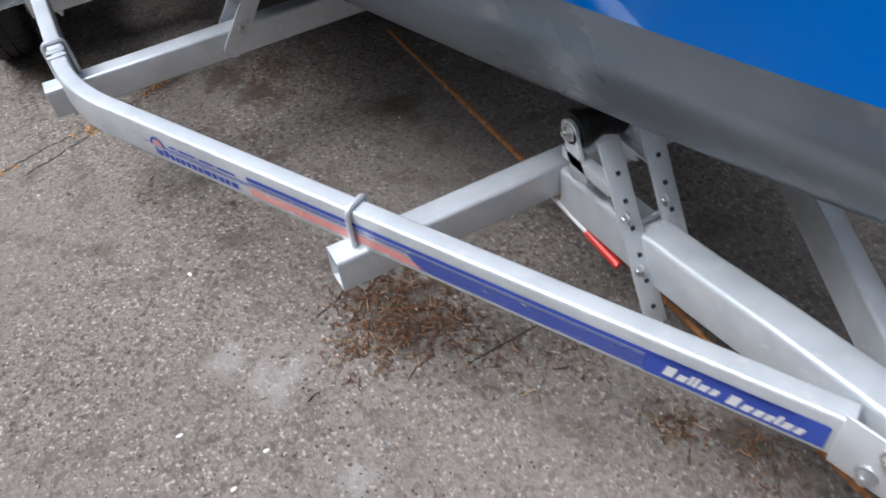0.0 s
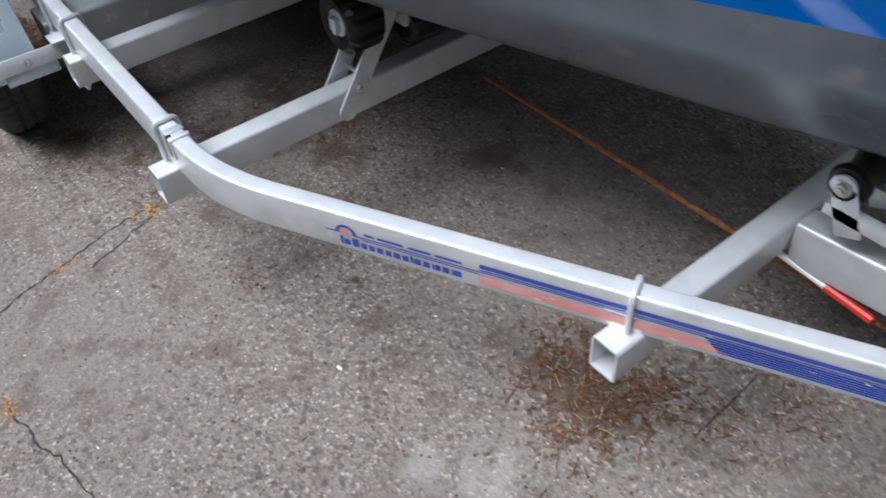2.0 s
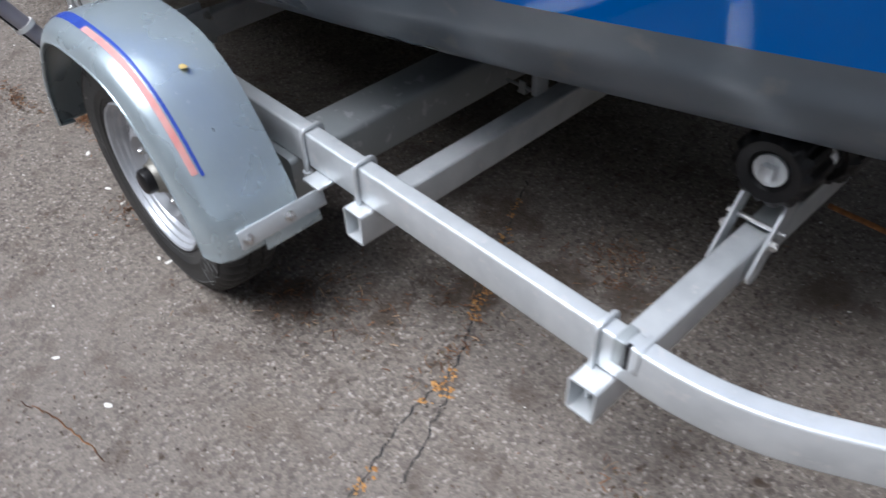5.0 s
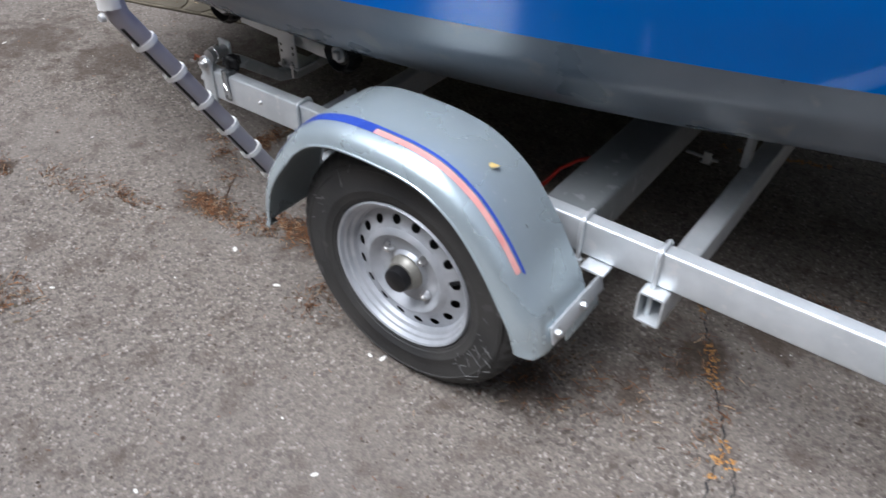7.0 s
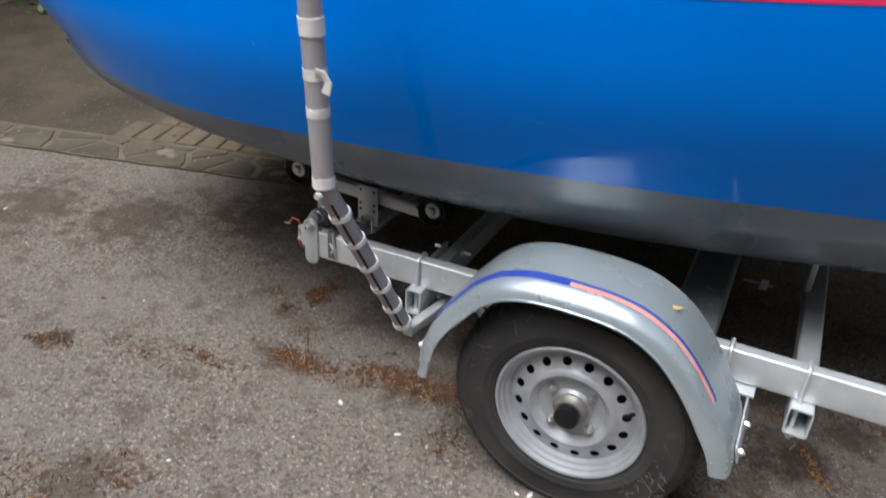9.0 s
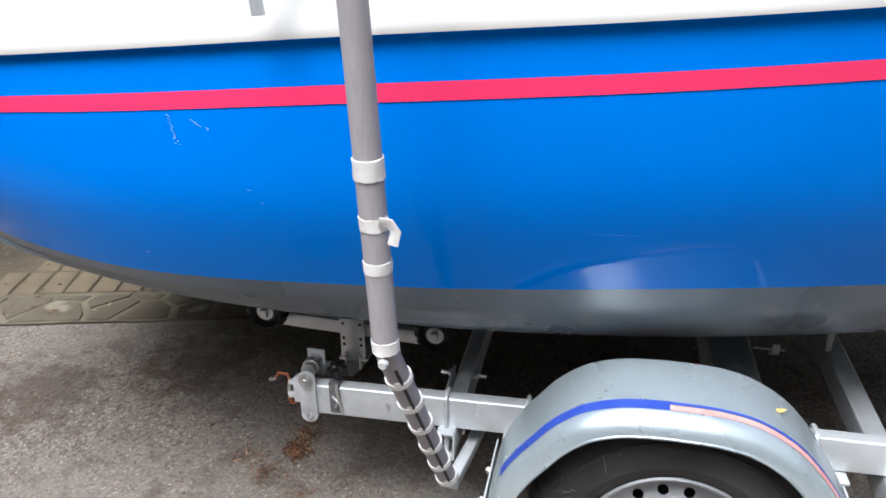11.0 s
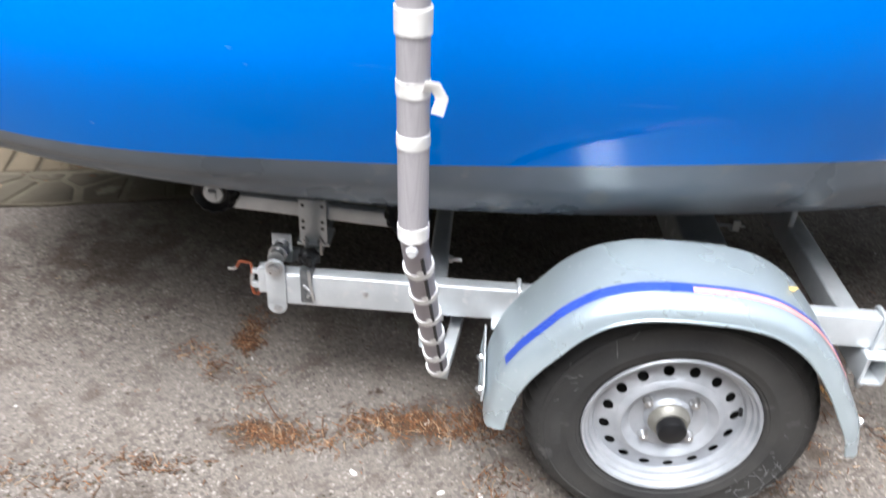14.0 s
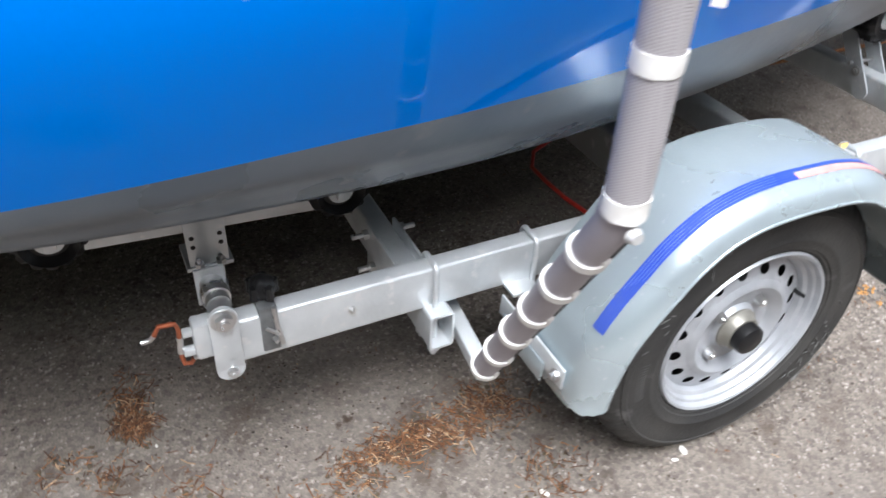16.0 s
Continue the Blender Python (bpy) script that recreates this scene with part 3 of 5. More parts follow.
bm = bmesh.new()
rows = []
for i in range(121):
    p, nrm = guard_frame(i / 120)
    away = max(0.0, 1 - min(i, 120 - i) * 0.0095 / 0.04)  # the feet have rounded outer corners
    edge = -0.044 + 0.04 * (1 - math.sqrt(1 - away * away))
    rows.append([bm.verts.new(p + nrm * b * (1 - 0.5 * away) + Vector((0, max(a, edge + 0.0004 * (10 - k)), 0))) for k, (a, b) in enumerate(GUARD_SECTION)])
for one, two in zip(rows, rows[1:]):
    for k in range(len(one) - 1):
        bm.faces.new((one[k], two[k], two[k + 1], one[k + 1]))
guard = trailer_part("mudguard", bm, GUARD, "galvanised mudguard with blue and faded red stripes")
guard.modifiers.new("thickness", "SOLIDIFY").thickness = 0.004
trailer_part("red_stripe", ribbon(0.194, 0.503, lambda u: -0.008, lambda u: 0.0035), STICK_PINK, "faded red stripe", guard)
trailer_part("blue_stripe", ribbon(0.188, 0.503, lambda u: 0.0065, lambda u: 0.0125), STICK_BLUE, "", guard)
for k in range(5):
    trailer_part("blue_stripe", ribbon(0.503, 0.832, lambda u, k=k: -0.008 + 0.0043 * k, lambda u, k=k: -0.0043 + 0.0043 * k), STICK_BLUE, "", guard)
far_guard = new("mudguard", guard.data)
far_guard.parent = trailer
far_guard.matrix_local = Matrix.Diagonal((1, -1, 1, 1))
far_guard["label"] = "galvanised mudguard"
far_guard.modifiers.new("thickness", "SOLIDIFY").thickness = 0.004

# guide pole
POLE = Vector((-0.482, -0.166, 0.749))
pole = thing("guide_pole", "grey plastic launching guide pole with white tape bands", "guide pole", at=(-0.445, 0.09, 0.296))


def pole_part(name, bm, mat, label="", parent=None):
    for v in bm.verts:
        v.co -= pole.location
    return part(name, bm, mat, parent or pole, label)


TIP = Vector((-0.445, 0.09, 0.296))
TOP = Vector((-0.516, -0.20, 1.9))
bm = bmesh.new()
knee = [TIP, POLE + (TIP - POLE).normalized() * 0.06, POLE + (TIP - POLE).normalized() * 0.02, POLE + Vector((0, 0, 0.03)), POLE + (TOP - POLE).normalized() * 0.07, TOP]
ring_rod(bm, knee, 0.0195, 32)
pole_part("pipe", bm, PIPE, "grey plastic pipe")

# tape bands and sleeve of the guide pole
for z, h, r in ((1.047, 0.030, 0.0228), (0.966, 0.020, 0.0216), (0.897, 0.018, 0.0216), (0.761, 0.021, 0.0216)):
    c = POLE + (TOP - POLE) * ((z - POLE.z) / (TOP.z - POLE.z))
    d = (TOP - POLE).normalized()
    bm = bmesh.new()
    ring_rod(bm, [c - d * h / 2, c - d * h * 0.3, c + d * h * 0.1, c + d * h / 2], r, 24)
    for v in bm.verts:
        v.co += Vector((random.uniform(-1, 1), random.uniform(-1, 1), random.uniform(-1.5, 1.5))) * (0.0012 if h > 0.03 else 0.0005)
    pole_part("tape_band", bm, BAND, "white tape wound round the pipe")
d = (TIP - POLE).normalized()
for k in range(6):
    c = POLE + (TIP - POLE) * ((k + 1) / 6 - (0.012 if k == 5 else 0.0))
    bm = bmesh.new()
    tilt = (d + Vector((0.05, -0.18, 0.1))).normalized()
    ring_rod(bm, [c - tilt * 0.0055, c - tilt * 0.004, c + tilt * 0.004, c + tilt * 0.0055], 0.0232, 24)
    pole_part("tape_band", bm, BAND)
    knot = c + Vector((0.004, -0.022, 0.004))
    pole_part("tie_end", box(bmesh.new(), (-0.005, -0.004, -0.004), (0.005, 0.004, 0.004), Matrix.Translation(knot), bevel=0.0015), BAND)
way = TIP - POLE
bm = ring_rod(bmesh.new(), [POLE + way * u + Vector((0.010, -0.0185, 0)) for u in (0.08, 0.5, 0.97)], 0.003, 8)
pole_part("cable", bm, BLACK, "thin dark cable along the pipe")
c = POLE + (TOP - POLE) * ((0.966 - POLE.z) / (TOP.z - POLE.z))
bm = sweep(bmesh.new(), rounded(0.016, 0.002, 0.0009, 2), [c + Vector((0.014, -0.02, 0.008)), c + Vector((0.028, -0.016, 0.006)), c + Vector((0.036, -0.014, -0.008)), c + Vector((0.031, -0.016, -0.028))], up=(0, 1, 0.2))
pole_part("tape_end", bm, BAND, "loose tape end")
bm = bmesh.new()
up = (TOP - POLE).normalized()
ring_rod(bm, [POLE + up * 0.012, POLE + (TOP - POLE) * 0.55, TOP], 0.0205, 32)
sleeve = bpy.data.materials.new("mesh_sleeve")
sleeve.use_nodes = True
n, l = sleeve.node_tree.nodes, sleeve.node_tree.links
pb = n["Principled BSDF"]
pb.inputs["Roughness"].default_value = 0.45
tc = n.new("ShaderNodeTexCoord")
waves = []
for turn in (35, -35):
    mp = n.new("ShaderNodeMapping")
    mp.inputs["Rotation"].default_value = (radians(turn), 0, 0)
    l.new(tc.outputs["Object"], mp.inputs["Vector"])
    w = n.new("ShaderNodeTexWave")
    w.bands_direction = "Z"
    w.inputs["Scale"].default_value = 130
    l.new(mp.outputs["Vector"], w.inputs["Vector"])
    waves.append(w)
mx = n.new("ShaderNodeMath")
mx.operation = "MAXIMUM"
l.new(waves[0].outputs["Fac"], mx.inputs[0])
l.new(waves[1].outputs["Fac"], mx.inputs[1])
mc = n.new("ShaderNodeMix")
mc.data_type = "RGBA"
l.new(mx.outputs["Value"], mc.inputs["Factor"])
mc.inputs["A"].default_value, mc.inputs["B"].default_value = (0.30, 0.282, 0.295, 1), (0.42, 0.40, 0.415, 1)
l.new(mc.outputs["Result"], pb.inputs["Base Color"])
bp = n.new("ShaderNodeBump")
bp.inputs["Strength"].default_value, bp.inputs["Distance"].default_value = 0.22, 0.001
l.new(mx.outputs["Value"], bp.inputs["Height"])
l.new(bp.outputs["Normal"], pb.inputs["Normal"])
pole_part("mesh_sleeve", bm, sleeve, "woven grey mesh sleeve")
bm = sweep(bmesh.new(), rounded(0.026, 0.026, 0.003), [(-0.405, 0.40, 0.262), (-0.42, 0.24, 0.262), (-0.438, 0.10, 0.270)])
pole_part("arm", bm, GALV, "square galvanised arm")
bm = cyl(bmesh.new(), POLE + Vector((0, -0.018, -0.012)), POLE + Vector((0, -0.026, -0.012)), 0.009, 0.006, 12)
pole_part("knee_clip", bm, CLEAR)


# ---- fittings of the trailer ----
def u_bolt(p, across, w, drop, rise=0.006):
    """A U-shaped bolt over a rail at p (top middle of the rail), across: unit vector over the rail."""
    a = Vector(across)
    up = Vector((0, 0, 1))
    hw = w / 2 + 0.006
    pts = [p - a * hw - up * drop]
    pts.append(p - a * hw - up * 0.008)
    for k in range(1, 4):
        u = radians(90 * k / 4)
        pts.append(p - a * (hw - 0.012 * (1 - math.cos(u))) + up * (rise - 0.014 * (1 - math.sin(u))))
    for k in range(3, 0, -1):
        u = radians(90 * k / 4)
        pts.append(p + a * (hw - 0.012 * (1 - math.cos(u))) + up * (rise - 0.014 * (1 - math.sin(u))))
    pts.append(p + a * hw - up * 0.008)
    pts.append(p + a * hw - up * drop)
    bm = ring_rod(bmesh.new(), pts, 0.005, 10)
    for s in (-1, 1):
        q = p + a * s * hw - up * drop
        cyl(bm, q, q - up * 0.009, 0.010, seg=6)
        cyl(bm, q - up * 0.009, q - up * 0.018, 0.005, seg=8)
    return bm


for x in (0.432, 0.277, -0.295, -0.472, 0.957):  # bolts over both rails
    for y in (RAIL_Y + RAIL_W / 2, 2 * MID - RAIL_Y - RAIL_W / 2):
        trailer_part("u_bolt", u_bolt(Vector((x, y, RAIL_HI + drop(x))), (0, 1, 0), RAIL_W, 0.155 if x in (0.432, -0.472, 0.957) else 0.085), GALV)
pa = RAIL_O + ALONG * 0.650 - OUTW * RAIL_W / 2 + Vector((0, 0, RAIL_HI - 0.006))
trailer_part("u_bolt", u_bolt(pa, OUTW, RAIL_W, 0.155), GALV)

# clamp plates over the rail by the bend
for x0, x1 in ((0.982, 1.000),):
    bm = box(bmesh.new(), (x0, RAIL_Y - 0.002, RAIL_LO + 0.03), (x1, RAIL_Y + RAIL_W + 0.002, RAIL_HI + 0.002), bevel=0.003)
    trailer_part("rail_clip", bm, GALV_DULL, "dull clip round the rail")
    bm = box(bmesh.new(), (x1 + 0.001, RAIL_Y - 0.003, RAIL_HI - 0.045), (x1 + 0.009, RAIL_Y + 0.008, RAIL_HI + 0.001), bevel=0.002)
    trailer_part("rail_clip", bm, BLACK, "black rubber pad")
bm = box(bmesh.new(), (1.014, RAIL_Y - 0.004, RAIL_LO + 0.035), (1.026, RAIL_Y + RAIL_W + 0.003, RAIL_HI + 0.004), bevel=0.003)
trailer_part("rail_clip", bm, GALV)


def on_rail(s0, s1, z0, z1, lift=0.0012, skew=0.0, lean=0.0):
    """A thin film on the outer face of the slanting rail, from s0 to s1 along it."""
    o = RAIL_O
    bm = bmesh.new()
    n = 6
    rows = []
    for i in range(n + 1):
        s = s0 + (s1 - s0) * i / n
        sag = drop((o + ALONG * s).x)
        rows.append([bm.verts.new(o + ALONG * (s + lean * j + (skew if i == n and j == 0 else 0)) + OUTW * lift + Vector((0, 0, (z0, z1)[j] + sag))) for j in (0, 1)])
    for one, two in zip(rows, rows[1:]):
        bm.faces.new((one[0], two[0], two[1], one[1]))
    return bm


decal = [("blue_line", 0.42, 1.325, 0.3765, 0.3845, STICK_BLUE, 0), ("blue_line", 0.42, 1.325, 0.3715, 0.3735, STICK_BLUE, 0), ("blue_line", 0.42, 1.14, 0.3675, 0.3695, STICK_BLUE, 0), ("faded_red_bar", 0.42, 0.745, 0.343, 0.361, STICK_PINK, 0.05)]
decal += [("blue_line", 0.775 - 0.004 * k, 1.14, 0.3425 + 0.0046 * k, 0.3460 + 0.0046 * k, STICK_BLUE, 0) for k in range(6)]
decal += [("blue_panel", 1.138, 1.365, 0.340, 0.3845, STICK_BLUE, 0)]
for name, s0, s1, z0, z1, m, skew in decal:
    trailer_part(name, on_rail(s0, s1, z0, z1, 0.0012, skew), m)
# scratches across the film and pale scuffs on the rail
for k in range(14):
    at = random.uniform(0.45, 1.12)
    z0 = random.uniform(0.342, 0.378)
    trailer_part("scratch", on_rail(at, at + random.uniform(0.002, 0.011), z0, z0 + random.uniform(0.0012, 0.004), 0.0022, 0, random.uniform(-0.01, 0.01)), STICK_WHITE)
# unreadable lettering as plain bars
for start, widths, tall, z in ((1.163, (13, 11, 5, 5, 11, 9), (0, 2, 3), 0.350), (1.246, (13, 11, 10, 9, 6, 11, 9), (0, 4), 0.347)):
    at = start
    for k, w in enumerate(widths):
        w *= 0.00135
        trailer_part("lettering_bar", on_rail(at, at + w * 0.78, z, z + (0.0215 if k in tall else 0.0145), 0.002, 0, 0.006), STICK_WHITE)
        at += w
at = 0.176
for k, w in enumerate((4, 10, 10, 9, 9, 10, 9, 10, 9, 4, 10, 10, 3, 8, 10, 14)):
    w *= 0.00158
    trailer_part("lettering_bar", on_rail(at, at + w * 0.72, 0.3435, 0.3605 if k in (0, 2, 9) else 0.3555, 0.0015), STICK_BLUE)
    at += w
for k, w in enumerate((0.018, 0.046, 0.038, 0.045)):
    s = 0.222 + sum((0.018, 0.046, 0.038, 0.045)[:k]) * 1.1 + 0.004 * k
    trailer_part("lettering_bar", on_rail(s, s + w, 0.3735, 0.378, 0.0015), STICK_BLUE)
trailer_part("blue_line", on_rail(0.15, 0.42, 0.3665, 0.3685), STICK_BLUE)
trailer_part("blue_line", on_rail(0.215, 0.42, 0.3620, 0.3638), STICK_BLUE)
o = RAIL_O + ALONG * 0.188 + Vector((0, 0, -0.003))
for r0, r1, m, nm in ((0.0, 0.012, STICK_PINK, "faded_red_emblem"), (0.0145, 0.019, STICK_BLUE, "blue_arc")):
    bm = bmesh.new()
    arc = [radians(180 * k / 16) for k in range(17)]
    outer = [bm.verts.new(o + OUTW * 0.0016 + ALONG * r1 * math.cos(a) + Vector((0, 0, 0.3665 + r1 * math.sin(a)))) for a in arc]
    inner = [bm.verts.new(o + OUTW * 0.0016 + ALONG * max(r0, 1e-4) * math.cos(a) + Vector((0, 0, 0.3665 + max(r0, 1e-4) * math.sin(a)))) for a in arc]
    for k in range(16):
        bm.faces.new((outer[k], outer[k + 1], inner[k + 1], inner[k]))
    trailer_part(nm, bm, m)

# joint plate at the nose
E0 = CORNER + ALONG * 1.47
bm = box(bmesh.new(), (-0.01, -0.005, 0.312), (0.085, 0.0, 0.408), Matrix.Translation((E0.x, E0.y, 0)) @ Matrix.Rotation(radians(12), 4, "Z"), bevel=0.002)
plate_m = Matrix.Translation((E0.x, E0.y, 0)) @ Matrix.Rotation(radians(12), 4, "Z")
nose = trailer_part("nose_plate", bm, GALV, "bolted galvanised joint plate")
for u, z in ((0.05, 0.385), (0.035, 0.335), (0.075, 0.36)):
    p = plate_m @ Vector((u, -0.005, z))
    trailer_part("bolt", hexbolt(bmesh.new(), p, plate_m.to_3x3() @ Vector((0, -1, 0)), 0.010, 0.008, 0.014), STEEL, "", nose)

# keel roller bracket on the drawbar
SA = Vector((2.012, 0, 0.375))
DA = Vector((0.49, 0, -0.87)).normalized()
for y in (0.925, 1.0):
    bm = bmesh.new()
    m = Matrix.Translation((SA.x, y, SA.z)) @ DA.to_track_quat("Z", "Y").to_matrix().to_4x4()
    box(bm, (-0.019, -0.003, -0.115), (0.019, 0.003, 0.20), m, bevel=0.0015)
    strap = trailer_part("roller_strap", bm, GALV, "perforated galvanised strap")
    for k in range(6):
        c = SA + DA * (-0.06 + 0.045 * k)
        bm = cyl(bmesh.new(), (c.x, y - 0.0036, c.z), (c.x, y + 0.0036, c.z), 0.005, seg=12)
        trailer_part("hole", bm, DARK, "", strap)
    for k in (0.012, 0.10):
        c = SA + DA * k
        trailer_part("bolt", hexbolt(bmesh.new(), (c.x, y - 0.003, c.z), (0, -1, 0)), STEEL, "", strap)
bm = cyl(bmesh.new(), (2.02, 0.925, 0.345), (2.02, 1.0, 0.345), 0.005, seg=10)
trailer_part("spreader_bolt", bm, STEEL)
for y in (0.915, 1.012):
    bm = bmesh.new()
    m = Matrix.Translation((1.885, y, 0.425)) @ Matrix.Rotation(radians(-22), 4, "Y")
    box(bm, (-0.021, -0.003, -0.065), (0.021, 0.003, 0.02), m, bevel=0.0015)
    cyl(bm, m @ Vector((0, -0.003, 0.02)), m @ Vector((0, 0.003, 0.02)), 0.021, seg=24)
    lug = trailer_part("roller_lug", bm, GALV, "rounded galvanised roller lug")
    p = m @ Vector((0, -0.003, 0.02))
    trailer_part("bolt", hexbolt(bmesh.new(), p, (0, -1, 0), 0.010, 0.006, 0.015), STEEL, "", lug)
for y0 in (0.912, 0.995):
    bm = box(bmesh.new(), (1.86, y0, 0.402), (1.985, y0 + 0.02, 0.407), bevel=0.0015)
    box(bm, (1.86, y0 if y0 < 0.95 else y0 + 0.016, 0.385), (1.985, y0 + 0.004 if y0 < 0.95 else y0 + 0.02, 0.405), bevel=0.0015)
    trailer_part("roller_bridge", bm, GALV, "narrow angle bar")
bm = lathe(bmesh.new(), [(0.0, 0.92), (0.03, 0.92), (0.034, 0.93), (0.024, 0.965), (0.034, 1.0), (0.03, 1.008), (0.0, 1.008)], (1.878, 0, 0.443), 28)
trailer_part("keel_roller", bm, BLACK, "black rubber keel roller")

# brake rod and cable
trailer_part("brake_rod", ring_rod(bmesh.new(), [(0.975, 0.985, 0.178), (1.4, 0.985, 0.178), (1.9, 0.985, 0.176), (3.0, 0.985, 0.176)], 0.0058), RUST, "thin rusty brake rod")
bm = ring_rod(bmesh.new(), [(1.74, 0.930, 0.25), (1.80, 0.935, 0.243), (1.90, 0.941, 0.227)], 0.006)
trailer_part("cable_end", bm, STICK_WHITE, "pale cable end")
bm = ring_rod(bmesh.new(), [(1.90, 0.941, 0.227), (1.95, 0.943, 0.220), (1.985, 0.945, 0.214)], 0.0085)
trailer_part("cable_sleeve", bm, RED, "red cable sleeve")
bm = ring_rod(bmesh.new(), [(0.16, 0.86, 0.23), (0.145, 0.8, 0.2), (0.059, 0.767, 0.19), (0.017, 0.704, 0.19), (0.006, 0.628, 0.2), (0.01, 0.552, 0.2), (0.013, 0.40, 0.22), (0.02, 0.26, 0.25)], 0.005)
trailer_part("brake_cable", bm, RED, "red brake cable")


def knobbly_roller(y0, y1, x, z, r):
    """A black rubber roller with lugs round its rim and a pale hub."""
    w = y1 - y0
    bm = lathe(bmesh.new(), [(0.0, y0 + 0.012), (0.03, y0 + 0.012), (0.036, y0 + 0.004), (r * 0.8, y0), (r * 0.96, y0 + 0.008), (r, y0 + 0.014), (r, y1 - 0.014), (r * 0.96, y1 - 0.008), (r * 0.8, y1), (0.0, y1)], (x, 0, z), 56)
    for v in bm.verts:
        dx, dz = v.co.x - x, v.co.z - z
        d = math.hypot(dx, dz)
        if d > r * 0.9:
            grow = 1.04 if math.sin(14 * math.atan2(dz, dx)) > 0 else 0.93
            v.co.x, v.co.z = x + dx * grow, z + dz * grow
    roller = trailer_part("side_roller", bm, BLACK, "knobbly black rubber hull roller")
    bm = cyl(bmesh.new(), (x, y0 + 0.006, z), (x, y0 + 0.014, z), r * 0.42, seg=28)
    box(bm, (x - r * 0.17, y0 - 0.006, z - r * 0.2), (x + r * 0.17, y0 + 0.008, z + r * 0.2), bevel=0.0015)
    trailer_part("roller_hub", bm, GALV, "pale metal roller hub", roller)
    return roller


def roller_stand(flip):
    """Swinging straps on crossbar B that carry a pair of rollers."""
    f = (lambda y: 2 * MID - y) if flip else (lambda y: y)
    for x in (0.931, 1.006):
        a, b = Vector((x, f(0.585), 0.285)), Vector((x, f(0.71), 0.462))
        way = b - a
        bm = bmesh.new()
        side = Vector((0, way.z, -way.y)).normalized() * 0.0205
        vs = []
        for dx in (-0.003, 0.003):
            ring = []
            for c, sgn, rng in ((a, -1, range(0, 9)), (b, 1, range(0, 9))):
                u = way.normalized()
                for k in rng:
                    t = math.pi * k / 8
                    ring.append(bm.verts.new(c + Vector((dx, 0, 0)) + side * math.cos(t) * (1 if sgn < 0 else -1) + u * sgn * 0.0205 * math.sin(t)))
            vs.append(ring)
        n = len(vs[0])
        for k in range(n):
            bm.faces.new((vs[0][k], vs[0][(k + 1) % n], vs[1][(k + 1) % n], vs[1][k]))
        bm.faces.new(vs[0])
        bm.faces.new(vs[1])
        strap = trailer_part("swing_strap", bm, GALV, "rounded galvanised swing strap")
        p = a + way * 0.25
        trailer_part("bolt", hexbolt(bmesh.new(), p + Vector((0.003 if x > 0.97 else -0.003, 0, 0)), (1 if x > 0.97 else -1, 0, 0)), STEEL, "", strap)
    bm = cyl(bmesh.new(), (0.915, f(0.635), 0.345), (1.022, f(0.635), 0.345), 0.005, seg=10)
    trailer_part("pivot_bolt", bm, STEEL)
    bm = cyl(bmesh.new(), (0.975, f(0.60), 0.455), (0.975, f(0.85), 0.445), 0.010, seg=16)
    trailer_part("roller_shaft", bm, GALV)
    ys = sorted((f(0.605), f(0.69)))
    knobbly_roller(ys[0], ys[1], 0.972, 0.465, 0.066)
    ys = sorted((f(0.74), f(0.83)))
    knobbly_roller(ys[0], ys[1], 1.0, 0.44, 0.055)


roller_stand(False)
roller_stand(True)

# rear swinging roller arm
for flip in (False, True):
    f = (lambda y: 2 * MID - y) if flip else (lambda y: y)
    m = Matrix.Translation((-0.765, f(0.49), 0.392)) @ Matrix.Rotation(radians(3), 4, "Y")
    bm = box(bmesh.new(), (-0.205, -0.012, -0.018), (0.205, 0.012, 0.020), m, bevel=0.003)
    trailer_part("roller_arm", bm, GALV, "galvanised roller arm")
    bm = box(bmesh.new(), (-0.80, f(0.462) - 0.003, 0.318), (-0.735, f(0.462) + 0.003, 0.432), bevel=0.002)
    box(bm, (-0.806, min(f(0.455), f(0.53)), 0.312), (-0.729, max(f(0.455), f(0.53)), 0.320), bevel=0.002)
    plate = trailer_part("arm_plate", bm, GALV, "perforated galvanised plate")
    for u in (-0.79, -0.745):
        for z in (0.358, 0.376, 0.418):
            bm = cyl(bmesh.new(), (u, f(0.462) - 0.0036, z), (u, f(0.462) + 0.0036, z), 0.0042, seg=10)
            trailer_part("hole", bm, DARK, "", plate)
    for u in (-0.785, -0.75):
        bm = cyl(bmesh.new(), (u, f(0.455), 0.29), (u, f(0.455), 0.335), 0.004, seg=8)
        cyl(bm, (u, f(0.455), 0.320), (u, f(0.455), 0.328), 0.008, seg=6)
        trailer_part("stud", bm, STEEL, "", plate)
    for x, z in ((-0.985, 0.445), (-0.545, 0.424)):
        ys = sorted((f(0.425), f(0.475)))
        knobbly_roller(ys[0], ys[1], x, z, 0.052)
bm = sweep(bmesh.new(), rounded(0.036, 0.03, 0.004), [(-0.768, 0.47, 0.294), (-0.768, 2 * MID - 0.47, 0.294)])
for f in (lambda y: y, lambda y: 2 * MID - y):  # swan-necked ends up to the pivots
    sweep(bm, rounded(0.034, 0.028, 0.004), [(-0.785, f(0.272), 0.405), (-0.780, f(0.31), 0.385), (-0.770, f(0.42), 0.306), (-0.768, f(0.475), 0.2945)])
trailer_part("rear_bar", bm, GALV_DULL, "square rear crossbar")
